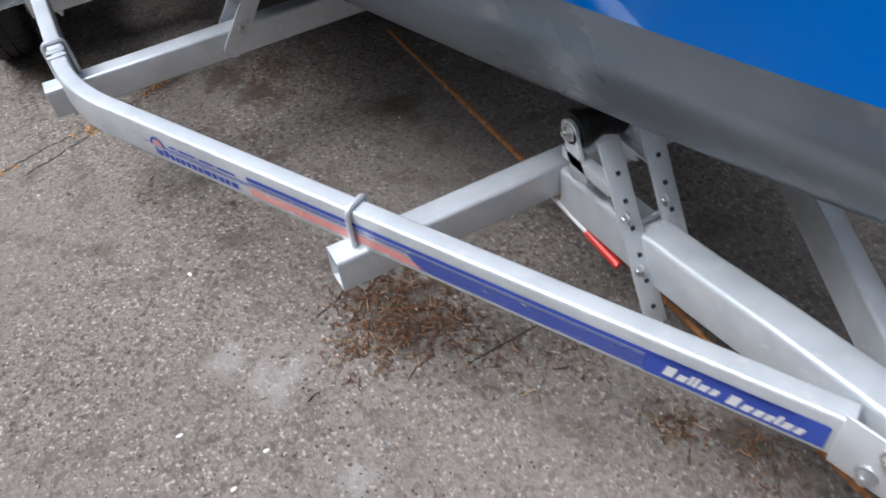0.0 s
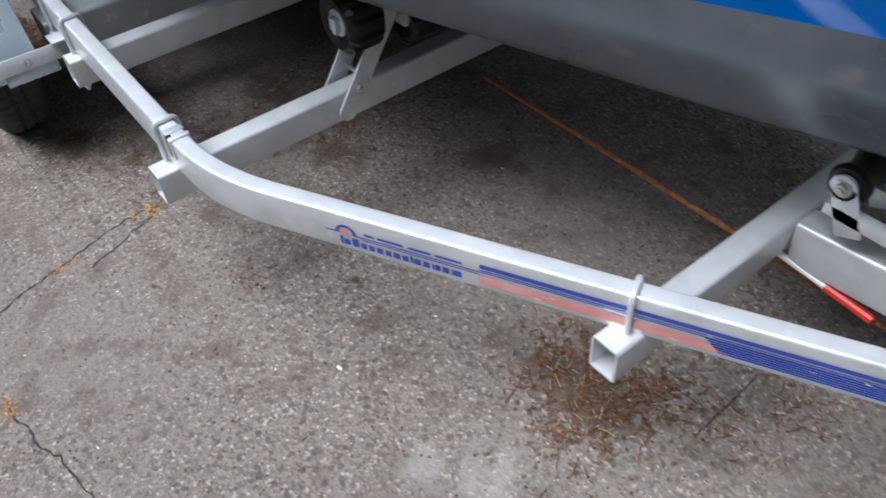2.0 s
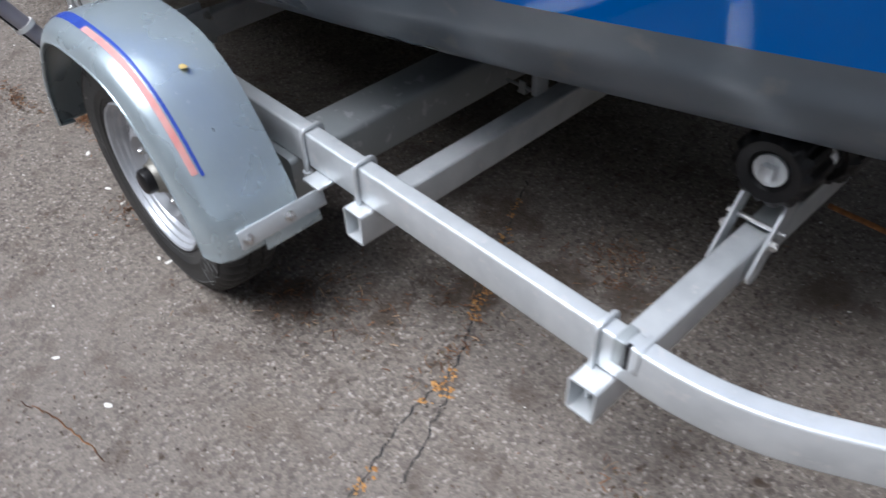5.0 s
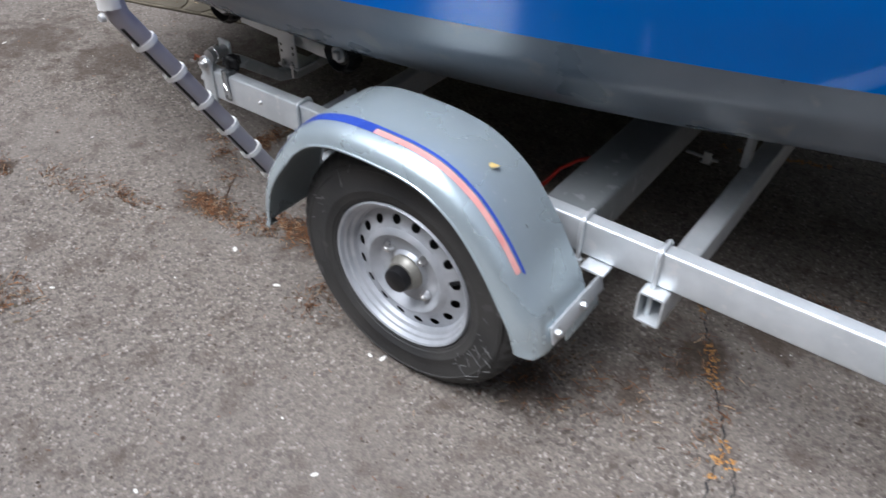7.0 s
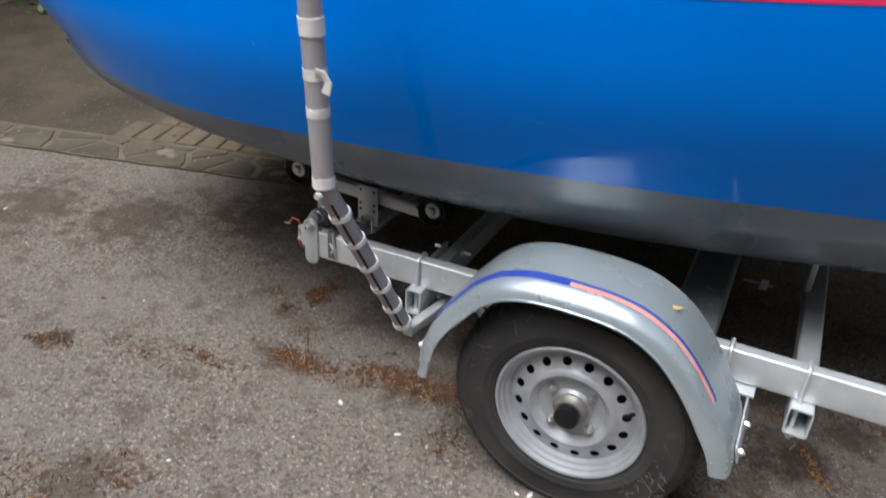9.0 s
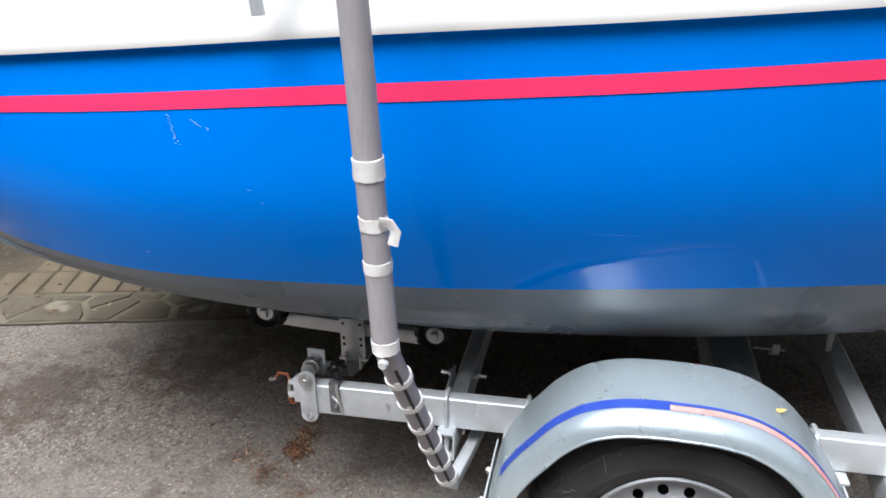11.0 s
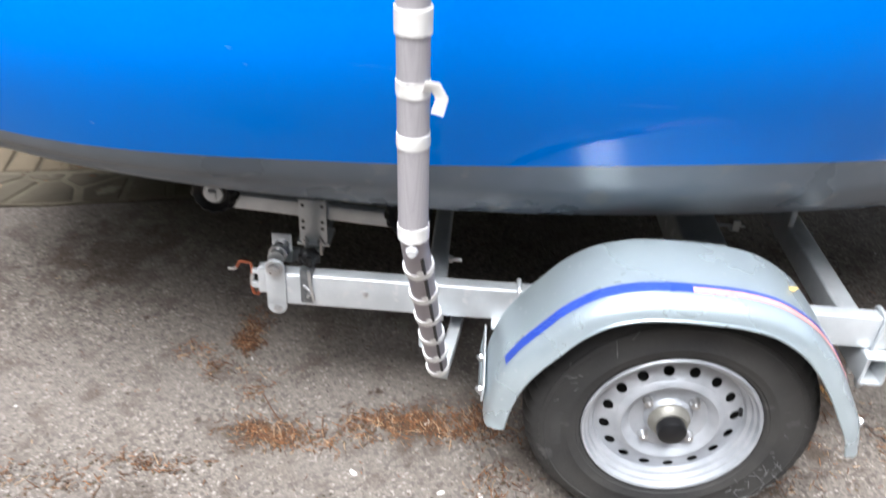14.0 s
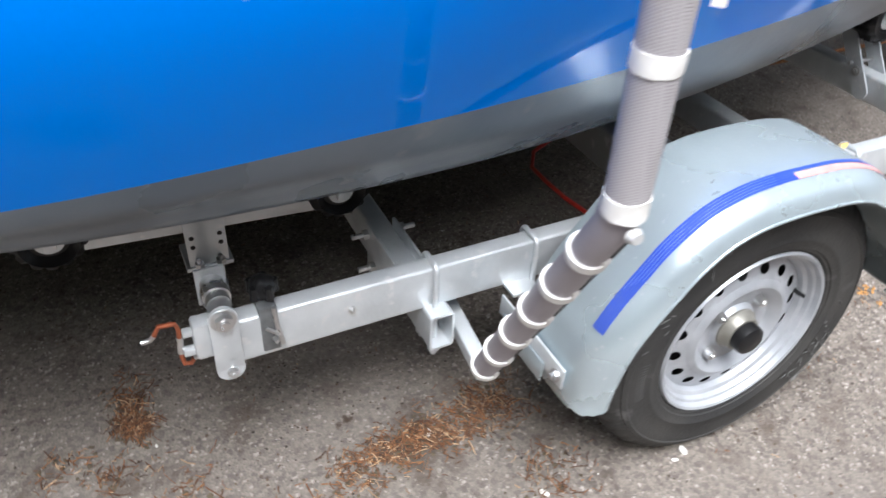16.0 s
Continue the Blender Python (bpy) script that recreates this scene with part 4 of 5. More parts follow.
# clevis at the rail's end
for flip in (False, True):
    f = (lambda y: 2 * MID - y) if flip else (lambda y: y)
    s = -1 if not flip else 1
    bm = bmesh.new()
    ya = f(RAIL_Y) + s * 0.001
    box(bm, (-0.811, min(ya, ya + s * 0.006), 0.318), (-0.771, max(ya, ya + s * 0.006), 0.412), bevel=0.0015)
    for z in (0.318, 0.412):
        cyl(bm, (-0.791, ya, z), (-0.791, ya + s * 0.006, z), 0.020, seg=24)
    clevis = trailer_part("end_plate", bm, GALV, "rounded galvanised pivot plate")
    trailer_part("bolt", hexbolt(bmesh.new(), (-0.791, ya + s * 0.006, 0.412), (0, s, 0), 0.013, 0.009, 0.018), STEEL, "", clevis)
    trailer_part("bolt", hexbolt(bmesh.new(), (-0.789, ya + s * 0.006, 0.312), (0, s, 0), 0.007, 0.004, 0.009), STEEL, "", clevis)
    bm = cyl(bmesh.new(), (-0.791, f(0.225), 0.425), (-0.791, f(0.275), 0.425), 0.017, seg=24)
    cyl(bm, (-0.791, f(0.24), 0.425), (-0.791, f(0.256), 0.425), 0.020, seg=24)
    trailer_part("pivot_bush", bm, STEEL, "turned pivot bush")
    bm = box(bmesh.new(), (-0.812, min(f(0.275), f(0.281)), 0.39), (-0.770, max(f(0.275), f(0.281)), 0.452), bevel=0.002)
    trailer_part("pivot_plate", bm, GALV)
    bm = box(bmesh.new(), (-0.832, min(f(0.222), f(0.25)), 0.338), (-0.80, max(f(0.222), f(0.25)), 0.40), bevel=0.004)
    box(bm, (-0.848, min(f(0.228), f(0.24)), 0.345), (-0.83, max(f(0.228), f(0.24)), 0.357), bevel=0.002)
    box(bm, (-0.845, min(f(0.228), f(0.24)), 0.380), (-0.83, max(f(0.228), f(0.24)), 0.390), bevel=0.002)
    trailer_part("end_block", bm, GALV)
    # strap of black tape with a knob
    bm = box(bmesh.new(), (-0.742, min(f(RAIL_Y - 0.002), f(RAIL_Y + RAIL_W + 0.002)), RAIL_LO - 0.002), (-0.716, max(f(RAIL_Y - 0.002), f(RAIL_Y + RAIL_W + 0.002)), RAIL_HI + 0.002), bevel=0.003)
    trailer_part("clamp_band", bm, BAND_DARK, "dark clamp band")
    bm = bmesh.new()
    bmesh.ops.create_icosphere(bm, subdivisions=3, radius=0.019, matrix=Matrix.Translation((-0.728, f(0.243), 0.424)))
    for v in bm.verts:
        v.co += v.normal * 0.005 * noise.noise(v.co * 80)
    cyl(bm, (-0.728, f(0.245), 0.40), (-0.728, f(0.25), 0.42), 0.014, seg=16)
    for k in range(5):
        u = radians(72 * k)
        cyl(bm, (-0.728 + 0.017 * math.cos(u), f(0.243) + 0.017 * math.sin(u), 0.414), (-0.728 + 0.017 * math.cos(u), f(0.243) + 0.017 * math.sin(u), 0.434), 0.007, 0.006, 10)
    trailer_part("knob", bm, BLACK, "glossy black clamp knob")
    bm = ring_rod(bmesh.new(), [(-0.722, f(RAIL_Y - 0.005), 0.41), (-0.72, f(RAIL_Y - 0.006), 0.38), (-0.714, f(RAIL_Y - 0.006), 0.34)], 0.0035)
    cyl(bm, (-0.724, f(RAIL_Y - 0.004), 0.352), (-0.724, f(RAIL_Y - 0.014), 0.352), 0.005, 0.003, 8)
    cyl(bm, (-0.735, f(RAIL_Y - 0.002), 0.372), (-0.718, f(RAIL_Y - 0.008), 0.360), 0.003, 0.003, 8)
    trailer_part("clamp_pin", bm, STEEL)
    trailer_part("bolt", hexbolt(bmesh.new(), (-0.606, f(RAIL_Y), 0.362), (0, s, 0), 0.0045, 0.002, 0.006), STEEL)
hook = thing("wire_hook", "rusty orange coated wire hook hanging from the rail end", "hook", at=(-0.832, 0.24, 0.35))
for name, pts, m, label in (("wire", [(-0.003, 0, -0.02), (-0.008, 0.002, -0.030), (-0.017, 0.002, -0.028), (-0.019, 0.002, -0.014), (-0.016, 0.003, 0.036), (-0.019, 0.003, 0.048), (-0.040, 0.003, 0.050), (-0.048, 0.003, 0.036)], ORANGE, "rusty orange coated wire"),
                            ("bare_end", [(-0.048, 0.003, 0.036), (-0.054, 0.003, 0.030), (-0.066, 0.003, 0.029)], STEEL, "bare pale wire end"),
                            ("bare_end", [(-0.003, 0, -0.02), (0.012, -0.002, -0.016), (0.02, -0.002, -0.012)], STEEL, "bare pale wire end"),
                            ("ferrule", [(-0.0185, 0.002, -0.006), (-0.0165, 0.003, 0.022)], STEEL, "pale crimped ferrule")):
    part(name, ring_rod(bmesh.new(), pts, 0.0048 if name == "ferrule" else 0.0036), m, hook, label)

# slotted clamp on the rear crossbar
for x in (-0.497, -0.449):
    bm = box(bmesh.new(), (x - 0.003, 0.29, 0.25), (x + 0.003, 0.435, 0.345), bevel=0.0015)
    trailer_part("clamp_plate", bm, GALV, "galvanised clamp plate")
for x, s, y, z in ((-0.50, -1, 0.43, 0.325), (-0.50, -1, 0.40, 0.275), (-0.446, 1, 0.42, 0.33)):
    bm = cyl(bmesh.new(), (x, y, z), (x + s * 0.03, y, z), 0.005, seg=10)
    cyl(bm, (x, y, z), (x + s * 0.010, y, z), 0.010, seg=6)
    trailer_part("stud", bm, STEEL)
# mudguard brackets
for sx in (1, -1):
    m = Matrix.Translation((0.3385 if sx > 0 else -0.3565, 0, 0.30)) @ Matrix.Rotation(radians(-14 if sx > 0 else 3), 4, "Y")
    bm = box(bmesh.new(), (-0.002, 0.014, -0.016), (0.002, 0.20, 0.021), m, bevel=0.001)
    bracket = trailer_part("guard_bracket", bm, GALV, "bolted galvanised mudguard bracket")
    for y in (0.03, 0.12):
        p = m @ Vector((sx * 0.002, y, 0.0))
        trailer_part("bolt", hexbolt(bmesh.new(), p, (sx, 0, 0.2), 0.008, 0.006, 0.011), STEEL, "", bracket)
    bm = box(bmesh.new(), (-0.005, 0.06, -0.042), (-0.0025, 0.183, -0.004), m, bevel=0.001)
    trailer_part("guard_lip", bm, GUARD, "inner lip of the mudguard foot")
    bm = box(bmesh.new(), (min(sx * 0.295, sx * 0.345), 0.185, 0.3205), (max(sx * 0.295, sx * 0.345), 0.262, 0.3265), bevel=0.0015)
    trailer_part("guard_bracket", bm, GALV)
# small bracket and plate under the hull
bm = box(bmesh.new(), (0.30, 0.78, 0.255), (0.325, 0.81, 0.260), bevel=0.001)
box(bm, (0.305, 0.78, 0.255), (0.325, 0.784, 0.288), bevel=0.001)
cyl(bm, (0.26, 0.79, 0.268), (0.34, 0.79, 0.268), 0.004, seg=8)
trailer_part("cable_bracket", bm, GALV_DULL)
for y in (0.72, 2 * MID - 0.72):
    bm = box(bmesh.new(), (0.41, y - 0.02, 0.327), (0.425, y + 0.02, 0.50), bevel=0.002)
    trailer_part("keel_prop", bm, GALV)

# ---- deck fittings ----
post = thing("deck_stanchion", "pale metal tube stanchion clamped to the white gunwale", "stanchion", at=(-0.70, -0.035, 1.23))
bm = bmesh.new()
ring_rod(bm, [(0.008, -0.008, 0), (0.0, -0.004, 0.06), (-0.012, 0.0, 0.5)], 0.0105, 20)
part("tube", bm, GALV, post, "pale metal tube")
bm = ring_rod(bmesh.new(), [(-0.016, -0.002, 0.052), (-0.012, -0.016, 0.053), (0.006, -0.018, 0.053), (0.014, -0.006, 0.053), (0.03, 0.02, 0.052), (0.05, 0.034, 0.05)], 0.003)
part("clamp", bm, STEEL, post)
vent = thing("deck_vent", "small oval grey vent set in the white coaming", "vent", at=(-0.608, -0.002, 1.322))
bm = bmesh.new()
cyl(bm, (0, 0.0, 0), (0, -0.012, 0), 0.02, 0.017, 28)
for v in bm.verts:
    v.co.z *= 0.45
    v.co.x *= 1.15
part("rim", bm, CLEAR, vent)
for k, x in enumerate((-1.162, -1.094)):
    ob = thing("deck_fairlead", "clear plastic rope fairlead on the deck edge", "fairlead", "fairleads on the deck", at=(x, 0.055, 1.303 + 0.004 * k))
    ob.scale = (0.72, 0.72, 0.72)
    bm = box(bmesh.new(), (-0.024, -0.012, -0.01), (0.024, 0.012, 0.012), bevel=0.006)
    cyl(bm, (-0.012, -0.013, 0.008), (-0.012, 0.013, 0.008), 0.008, seg=14)
    cyl(bm, (0.012, -0.013, 0.008), (0.012, 0.013, 0.008), 0.008, seg=14)
    part("body", bm, CLEAR, ob)
ob = thing("rope_toggle", "red plastic toggle on a deck line", "toggle", at=(-1.04, 0.08, 1.312))
bm = ring_rod(bmesh.new(), [(-0.006, 0, -0.01), (0.0, 0, 0.015), (0.006, 0, 0.04)], 0.007, 12)
part("body", bm, RED, ob)
bm = cyl(bmesh.new(), (-0.965, 0.1, 1.30), (-0.965, 0.1, 1.36), 0.004, seg=10)
ob = thing("deck_pin", "thin steel pin standing on the deck", "pin", at=(-0.965, 0.1, 1.30))
for v in bm.verts:
    v.co -= ob.location
part("shaft", bm, STEEL, ob)
# scuffs on the topsides
def scuff(x, v, lx, lv, out=0.0012):
    bm = bmesh.new()
    rows = []
    for i in range(7):
        w = (0.35 + 0.65 * math.sin(math.pi * i / 6)) * (0.7 + 0.3 * random.random())
        rows.append([bm.verts.new(hull_point(x + lx * i / 6 + s * 0.0022 * w, v + lv * i / 6, 1, out)) for s in (-1, 1)])
    for one, two in zip(rows, rows[1:]):
        bm.faces.new((one[0], two[0], two[1], one[1]))
    return bm


SCUFF = material("pale_scuff", (0.30, 0.45, 0.78), 0.5, 0, (0.15, 0.32, 0.75), 60)
for x, v, lx, lv in ((-0.78, 1.72, 0.01, 0.02), (-0.755, 1.88, 0.006, 0.01), (-0.60, 1.85, 0.09, 0.03), (-1.03, 2.6, 0.008, 0.02), (-0.2, 2.2, 0.10, 0.05)):
    boat_part("scuff_mark", scuff(x, v, lx, lv), SCUFF)
for k in range(26):
    u = k / 15 if k < 16 else (k - 16) / 9
    x, v = (-0.915 + 0.014 * u, 0.86 + 0.36 * u) if k < 16 else (-0.868 + 0.03 * u, 0.93 + 0.12 * u)
    boat_part("scuff_mark", scuff(x + random.uniform(-0.004, 0.004), v, random.uniform(0.0, 0.004), random.uniform(0.008, 0.03)), SCUFF)

# leaf on the mudguard
ob = thing("fallen_leaf", "small yellow leaf lying on the mudguard", "leaf", at=tuple(guard_at(0.335, 0.077, 0.003)))
bm = bmesh.new()
ring = [bm.verts.new((0.009 * math.cos(a) * (1 + 0.3 * math.cos(3 * a)), 0.007 * math.sin(a), 0.002 + 0.002 * math.cos(2 * a))) for a in [2 * math.pi * k / 12 for k in range(12)]]
top = bm.verts.new((0, 0, 0.004))
for k in range(12):
    bm.faces.new((ring[k], ring[(k + 1) % 12], top))
part("blade", bm, YELLOW, ob)

# ---- ground litter ----
def stuff(name, verts, faces, mat, label, category):
    me = bpy.data.meshes.new(name)
    me.from_pydata(verts, [], faces)
    me.materials.append(mat)
    return tagged(new(name, me), label, category, kind="stuff")


rng = random.Random(7)
verts, faces = [], []


def needle(x, y, length, width, turn, z=0.002, tilt=0.0):
    """A thin bent needle as a low three-sided bar."""
    c, s = math.cos(turn), math.sin(turn)
    base = len(verts)
    bend = rng.uniform(-0.25, 0.25) * length
    for u in (-0.5, 0.0, 0.5):
        px, py = u * length, bend * (0.25 - u * u) * 2
        z0 = z + abs(tilt) * (u + 0.5) * length
        for q, h in ((-width, 0), (width, 0), (0, width * 1.4)):
            verts.append((x + px * c - (py + q) * s, y + px * s + (py + q) * c, z0 + h))
    for k in (0, 3):
        for a in range(3):
            b = (a + 1) % 3
            faces.append((base + k + a, base + k + b, base + k + 3 + b, base + k + 3 + a))


PATCHES = ((1.69, 0.61, 0.12, 0.09, 330), (1.67, 0.69, 0.10, 0.06, 150), (1.60, 0.60, 0.07, 0.06, 70), (1.76, 0.70, 0.12, 0.09, 170), (1.75, 0.51, 0.06, 0.06, 60), (1.92, 0.76, 0.10, 0.05, 40), (2.18, 0.93, 0.06, 0.05, 70), (2.29, 1.0, 0.07, 0.05, 70), (1.98, 0.89, 0.07, 0.06, 40),
           (-0.45, 0.22, 0.12, 0.045, 420), (-0.58, 0.20, 0.07, 0.04, 170), (-0.32, 0.25, 0.06, 0.05, 170), (-0.72, 0.14, 0.08, 0.035, 80), (-0.82, 0.15, 0.07, 0.04, 220), (-0.88, 0.29, 0.05, 0.06, 40), (-1.05, 0.03, 0.14, 0.03, 90), (-1.25, -0.03, 0.12, 0.04, 60), (-0.948, 0.46, 0.03, 0.045, 260), (-0.95, 0.54, 0.03, 0.04, 70),
           (-0.92, -0.40, 0.08, 0.06, 110), (-1.10, -0.52, 0.12, 0.08, 110), (-0.99, 0.35, 0.05, 0.04, 40), (-1.07, 0.40, 0.05, 0.04, 35), (0.36, 0.22, 0.16, 0.08, 60), (0.5, 0.42, 0.08, 0.09, 60), (0.68, 0.70, 0.10, 0.08, 110), (-0.3, 0.05, 0.06, 0.06, 70), (-1.49, -0.12, 0.07, 0.04, 80), (0.60, 0.28, 0.03, 0.12, 30), (1.02, 0.27, 0.04, 0.03, 18), (0.24, 0.13, 0.12, 0.08, 50))
for cx, cy, rx, ry, count in PATCHES:
    for _ in range(int(count * 2.4)):
        long_one = rng.random() < 0.2
        x, y = cx + rng.gauss(0, rx * 0.62), cy + rng.gauss(0, ry * 0.62)
        if noise.noise(Vector((x * 24, y * 24, 3))) < rng.uniform(-0.5, 0.15):
            continue
        needle(x, y, rng.uniform(0.016, 0.034) if long_one else rng.uniform(0.005, 0.017), rng.uniform(0.0005, 0.0012), rng.uniform(0, math.pi), rng.uniform(0.001, 0.007), rng.uniform(0, 0.25))
for _ in range(1100):
    needle(rng.uniform(-2.4, 2.6), rng.uniform(-0.9, 1.6), rng.uniform(0.004, 0.016), rng.uniform(0.0005, 0.001), rng.uniform(0, math.pi))
for (ax, ay), (bx, by) in (((1.874, 0.883), (1.883, 0.691)), ((1.57, 0.573), (1.614, 0.493)), ((1.833, 0.635), (1.856, 0.576)), ((-0.86, 0.27), (-0.80, 0.19))):
    needle((ax + bx) / 2, (ay + by) / 2, math.hypot(bx - ax, by - ay), 0.0013, math.atan2(by - ay, bx - ax))
for k in range(9):  # a long bent straw
    u = k / 9
    needle(0.11 + 0.026 * k, -0.395 + 0.10 * u - 0.05 * u * u, 0.034, 0.0012, 0.28 - 0.25 * u)
stuff("needle_litter", verts, faces, LITTER, "dry brown conifer needles scattered on the tarmac", "needles")

# soil smudges among the needles
verts, faces = [], []
for cx, cy, rx, ry, count in PATCHES:
    for _ in range(count // 3):
        x, y, r = cx + rng.gauss(0, rx * 0.6), cy + rng.gauss(0, ry * 0.6), rng.uniform(0.002, 0.006)
        base = len(verts)
        k = 6
        for a in range(k):
            q = r * rng.uniform(0.6, 1.3)
            verts.append((x + q * math.cos(2 * math.pi * a / k), y + q * math.sin(2 * math.pi * a / k), 0.0008))
        verts.append((x, y, r * 0.6))
        faces += [(base + a, base + (a + 1) % k, base + k) for a in range(k)]
stuff("leaf_mould", verts, faces, SOIL, "crumbs of dark leaf mould among the needles", "leaf mould")

# cracks with moss
verts, faces = [], []
CRACKS = (((0.33, 0.80), (0.40, 0.66), (0.46, 0.56), (0.52, 0.447), (0.564, 0.367), (0.627, 0.26), (0.64, 0.17), (0.655, 0.07), (0.69, -0.03), (0.73, -0.159), (0.80, -0.30), (0.86, -0.40), (0.9, -0.6)), ((0.66, 0.21), (0.71, 0.10), (0.75, -0.01)), ((0.98, -0.255), (1.079, -0.239), (1.149, -0.222), (1.22, -0.20), (1.342, -0.182)), ((2.25, 1.08), (2.328, 1.097), (2.442, 1.102), (2.7, 1.12)), ((0.2, 1.32), (0.9, 1.50), (1.6, 1.66), (2.6, 1.8)))
moss_verts, moss_faces = [], []
for line in CRACKS:
    pts = []
    for (ax, ay), (bx, by) in zip(line, line[1:]):
        count = max(3, int(math.hypot(bx - ax, by - ay) / 0.012))
        for k in range(count):
            u = k / count
            pts.append((ax + (bx - ax) * u + rng.gauss(0, 0.003), ay + (by - ay) * u + rng.gauss(0, 0.003)))
    for i, ((ax, ay), (bx, by)) in enumerate(zip(pts, pts[1:])):
        d = math.hypot(bx - ax, by - ay) or 1
        nx, ny = -(by - ay) / d, (bx - ax) / d
        w = rng.uniform(0.0008, 0.0026)
        base = len(verts)
        verts += [(ax + nx * w, ay + ny * w, 0.0012), (ax - nx * w, ay - ny * w, 0.0012), (bx - nx * w, by - ny * w, 0.0012), (bx + nx * w, by + ny * w, 0.0012)]
        faces.append((base, base + 1, base + 2, base + 3))
        if rng.random() < 0.3 + 2.2 * noise.noise(Vector((ax * 6, ay * 6, 0))):
            for _ in range(8):
                x, y, r = ax + rng.gauss(0, 0.007), ay + rng.gauss(0, 0.007), rng.uniform(0.0015, 0.0045)
                b0 = len(moss_verts)
                for a in range(6):
                    q = r * rng.uniform(0.6, 1.3)
                    moss_verts.append((x + q * math.cos(a * 1.047), y + q * math.sin(a * 1.047), 0.0014))
                moss_verts.append((x, y, r * 0.7))
                moss_faces += [(b0 + a, b0 + (a + 1) % 6, b0 + 6) for a in range(6)]
stuff("ground_crack", verts, faces, DARK, "narrow dark cracks in the tarmac", "crack")
stuff("crack_moss", moss_verts, moss_faces, MOSS, "tufts of orange-brown moss in the cracks", "moss")

# crumbs and chips all over the tarmac
def scatter(count, low, high, tall, seed, thin=0.0):
    r_ = random.Random(seed)
    v_, f_ = [], []
    while len(f_) < count * 5:
        x, y = r_.uniform(-2.3, 2.7), r_.uniform(-0.75, 1.5)
        if noise.noise(Vector((x * 2.3, y * 2.3, seed))) + 0.6 * noise.noise(Vector((x * 9, y * 9, seed))) < thin * r_.uniform(-1, 1):
            continue
        r, base, a0 = r_.uniform(low, high) * r_.uniform(0.5, 1), len(v_), r_.uniform(0, 6)
        for a in range(5):
            q = r * r_.uniform(0.55, 1.3)
            v_.append((x + q * math.cos(a0 + a * 1.257), y + q * math.sin(a0 + a * 1.257), 0.0004))
        v_.append((x, y, r * tall))
        f_ += [(base + a, base + (a + 1) % 5, base + 5) for a in range(5)]
    return v_, f_


stuff("ground_crumbs", *scatter(11000, 0.0015, 0.0044, 0.5, 3, 0.35), CRUMB, "dark crumbs of soil and bark on the tarmac", "crumbs")
stuff("stone_chips", *scatter(5000, 0.001, 0.0028, 0.4, 5, 0.6), CHIP, "small pale stone chips in the tarmac", "chippings")

# petals and pale stones
verts, faces = [], []
PETALS = [(1.854, 0.295), (1.895, 0.222), (1.74, 0.166), (1.349, 0.291), (0.037, -0.306), (-0.61, 0.06), (0.225, -0.283), (-0.205, -0.534), (-0.083, -0.009), (-0.851, -0.311), (-0.42, 0.027), (-0.055, 0.002), (-0.466, 0.224), (-0.337, 0.027), (-2.296, 0.368)]
PETALS += [(rng.uniform(-2.4, 2.6), rng.uniform(-0.9, 1.4)) for _ in range(45)]
for i, (x, y) in enumerate(PETALS):
    r = rng.uniform(0.005, 0.009) if i < 15 else rng.uniform(0.0018, 0.004)
    turn, base = rng.uniform(0, 3), len(verts)
    for a in range(7):
        u = 2 * math.pi * a / 7
        px, py = r * 1.3 * math.cos(u), r * 0.7 * math.sin(u)
        verts.append((x + px * math.cos(turn) - py * math.sin(turn), y + px * math.sin(turn) + py * math.cos(turn), 0.0015 + rng.uniform(0, 0.3) * r))
    verts.append((x, y, 0.003 + 0.2 * r))
    faces += [(base + a, base + (a + 1) % 7, base + 7) for a in range(7)]
stuff("fallen_petals", verts, faces, PALE, "pale petals and stone chips scattered on the tarmac", "petals")

# ---- verge behind the boat ----
EDGE_A, EDGE_B = Vector((-4.6, 0.33, 0)), Vector((-0.7, 1.30, 0))
EDGE = (EDGE_B - EDGE_A).normalized()
BACK = Vector((-EDGE.y, EDGE.x, 0))
bm = bmesh.new()
vs = [bm.verts.new(p) for p in (EDGE_A + Vector((0, 0, 0.006)), EDGE_B + Vector((0, 0, 0.006)), EDGE_B + BACK * 2.6 + Vector((0, 0, 0.012)), EDGE_A + BACK * 2.6 + Vector((0, 0, 0.012)))]
bm.faces.new(vs)
verge = tagged(part("verge", bm, VERGE, smooth=False), "brown soil verge with edging stones and brick paving", "verge", kind="structure")
length = (EDGE_B - EDGE_A).length
BAND_W = 0.235
turn = Matrix.Translation(EDGE_A) @ Matrix.Rotation(math.atan2(EDGE.y, EDGE.x), 4, "Z")
bm = box(bmesh.new(), (0.0, 0.0, 0.0), (length, BAND_W, 0.012), turn, bevel=0.004)
bmesh.ops.subdivide_edges(bm, edges=[e for e in bm.edges if e.calc_length() > 1.0], cuts=90)
for v in bm.verts:  # a crumbling edge
    v.co += BACK * 0.014 * noise.noise(v.co * 6)
part("mortar_band", bm, MORTAR, verge, "pale mortar bedding")


def clipped(poly, p, nrm):
    """The part of a polygon on the side of p that lies against nrm."""
    out = []
    for a, b in zip(poly, poly[1:] + poly[:1]):
        da, db = (a - p).dot(nrm), (b - p).dot(nrm)
        if da <= 0:
            out.append(a)
        if da * db < 0:
            out.append(a + (b - a) * da / (da - db))
    return out


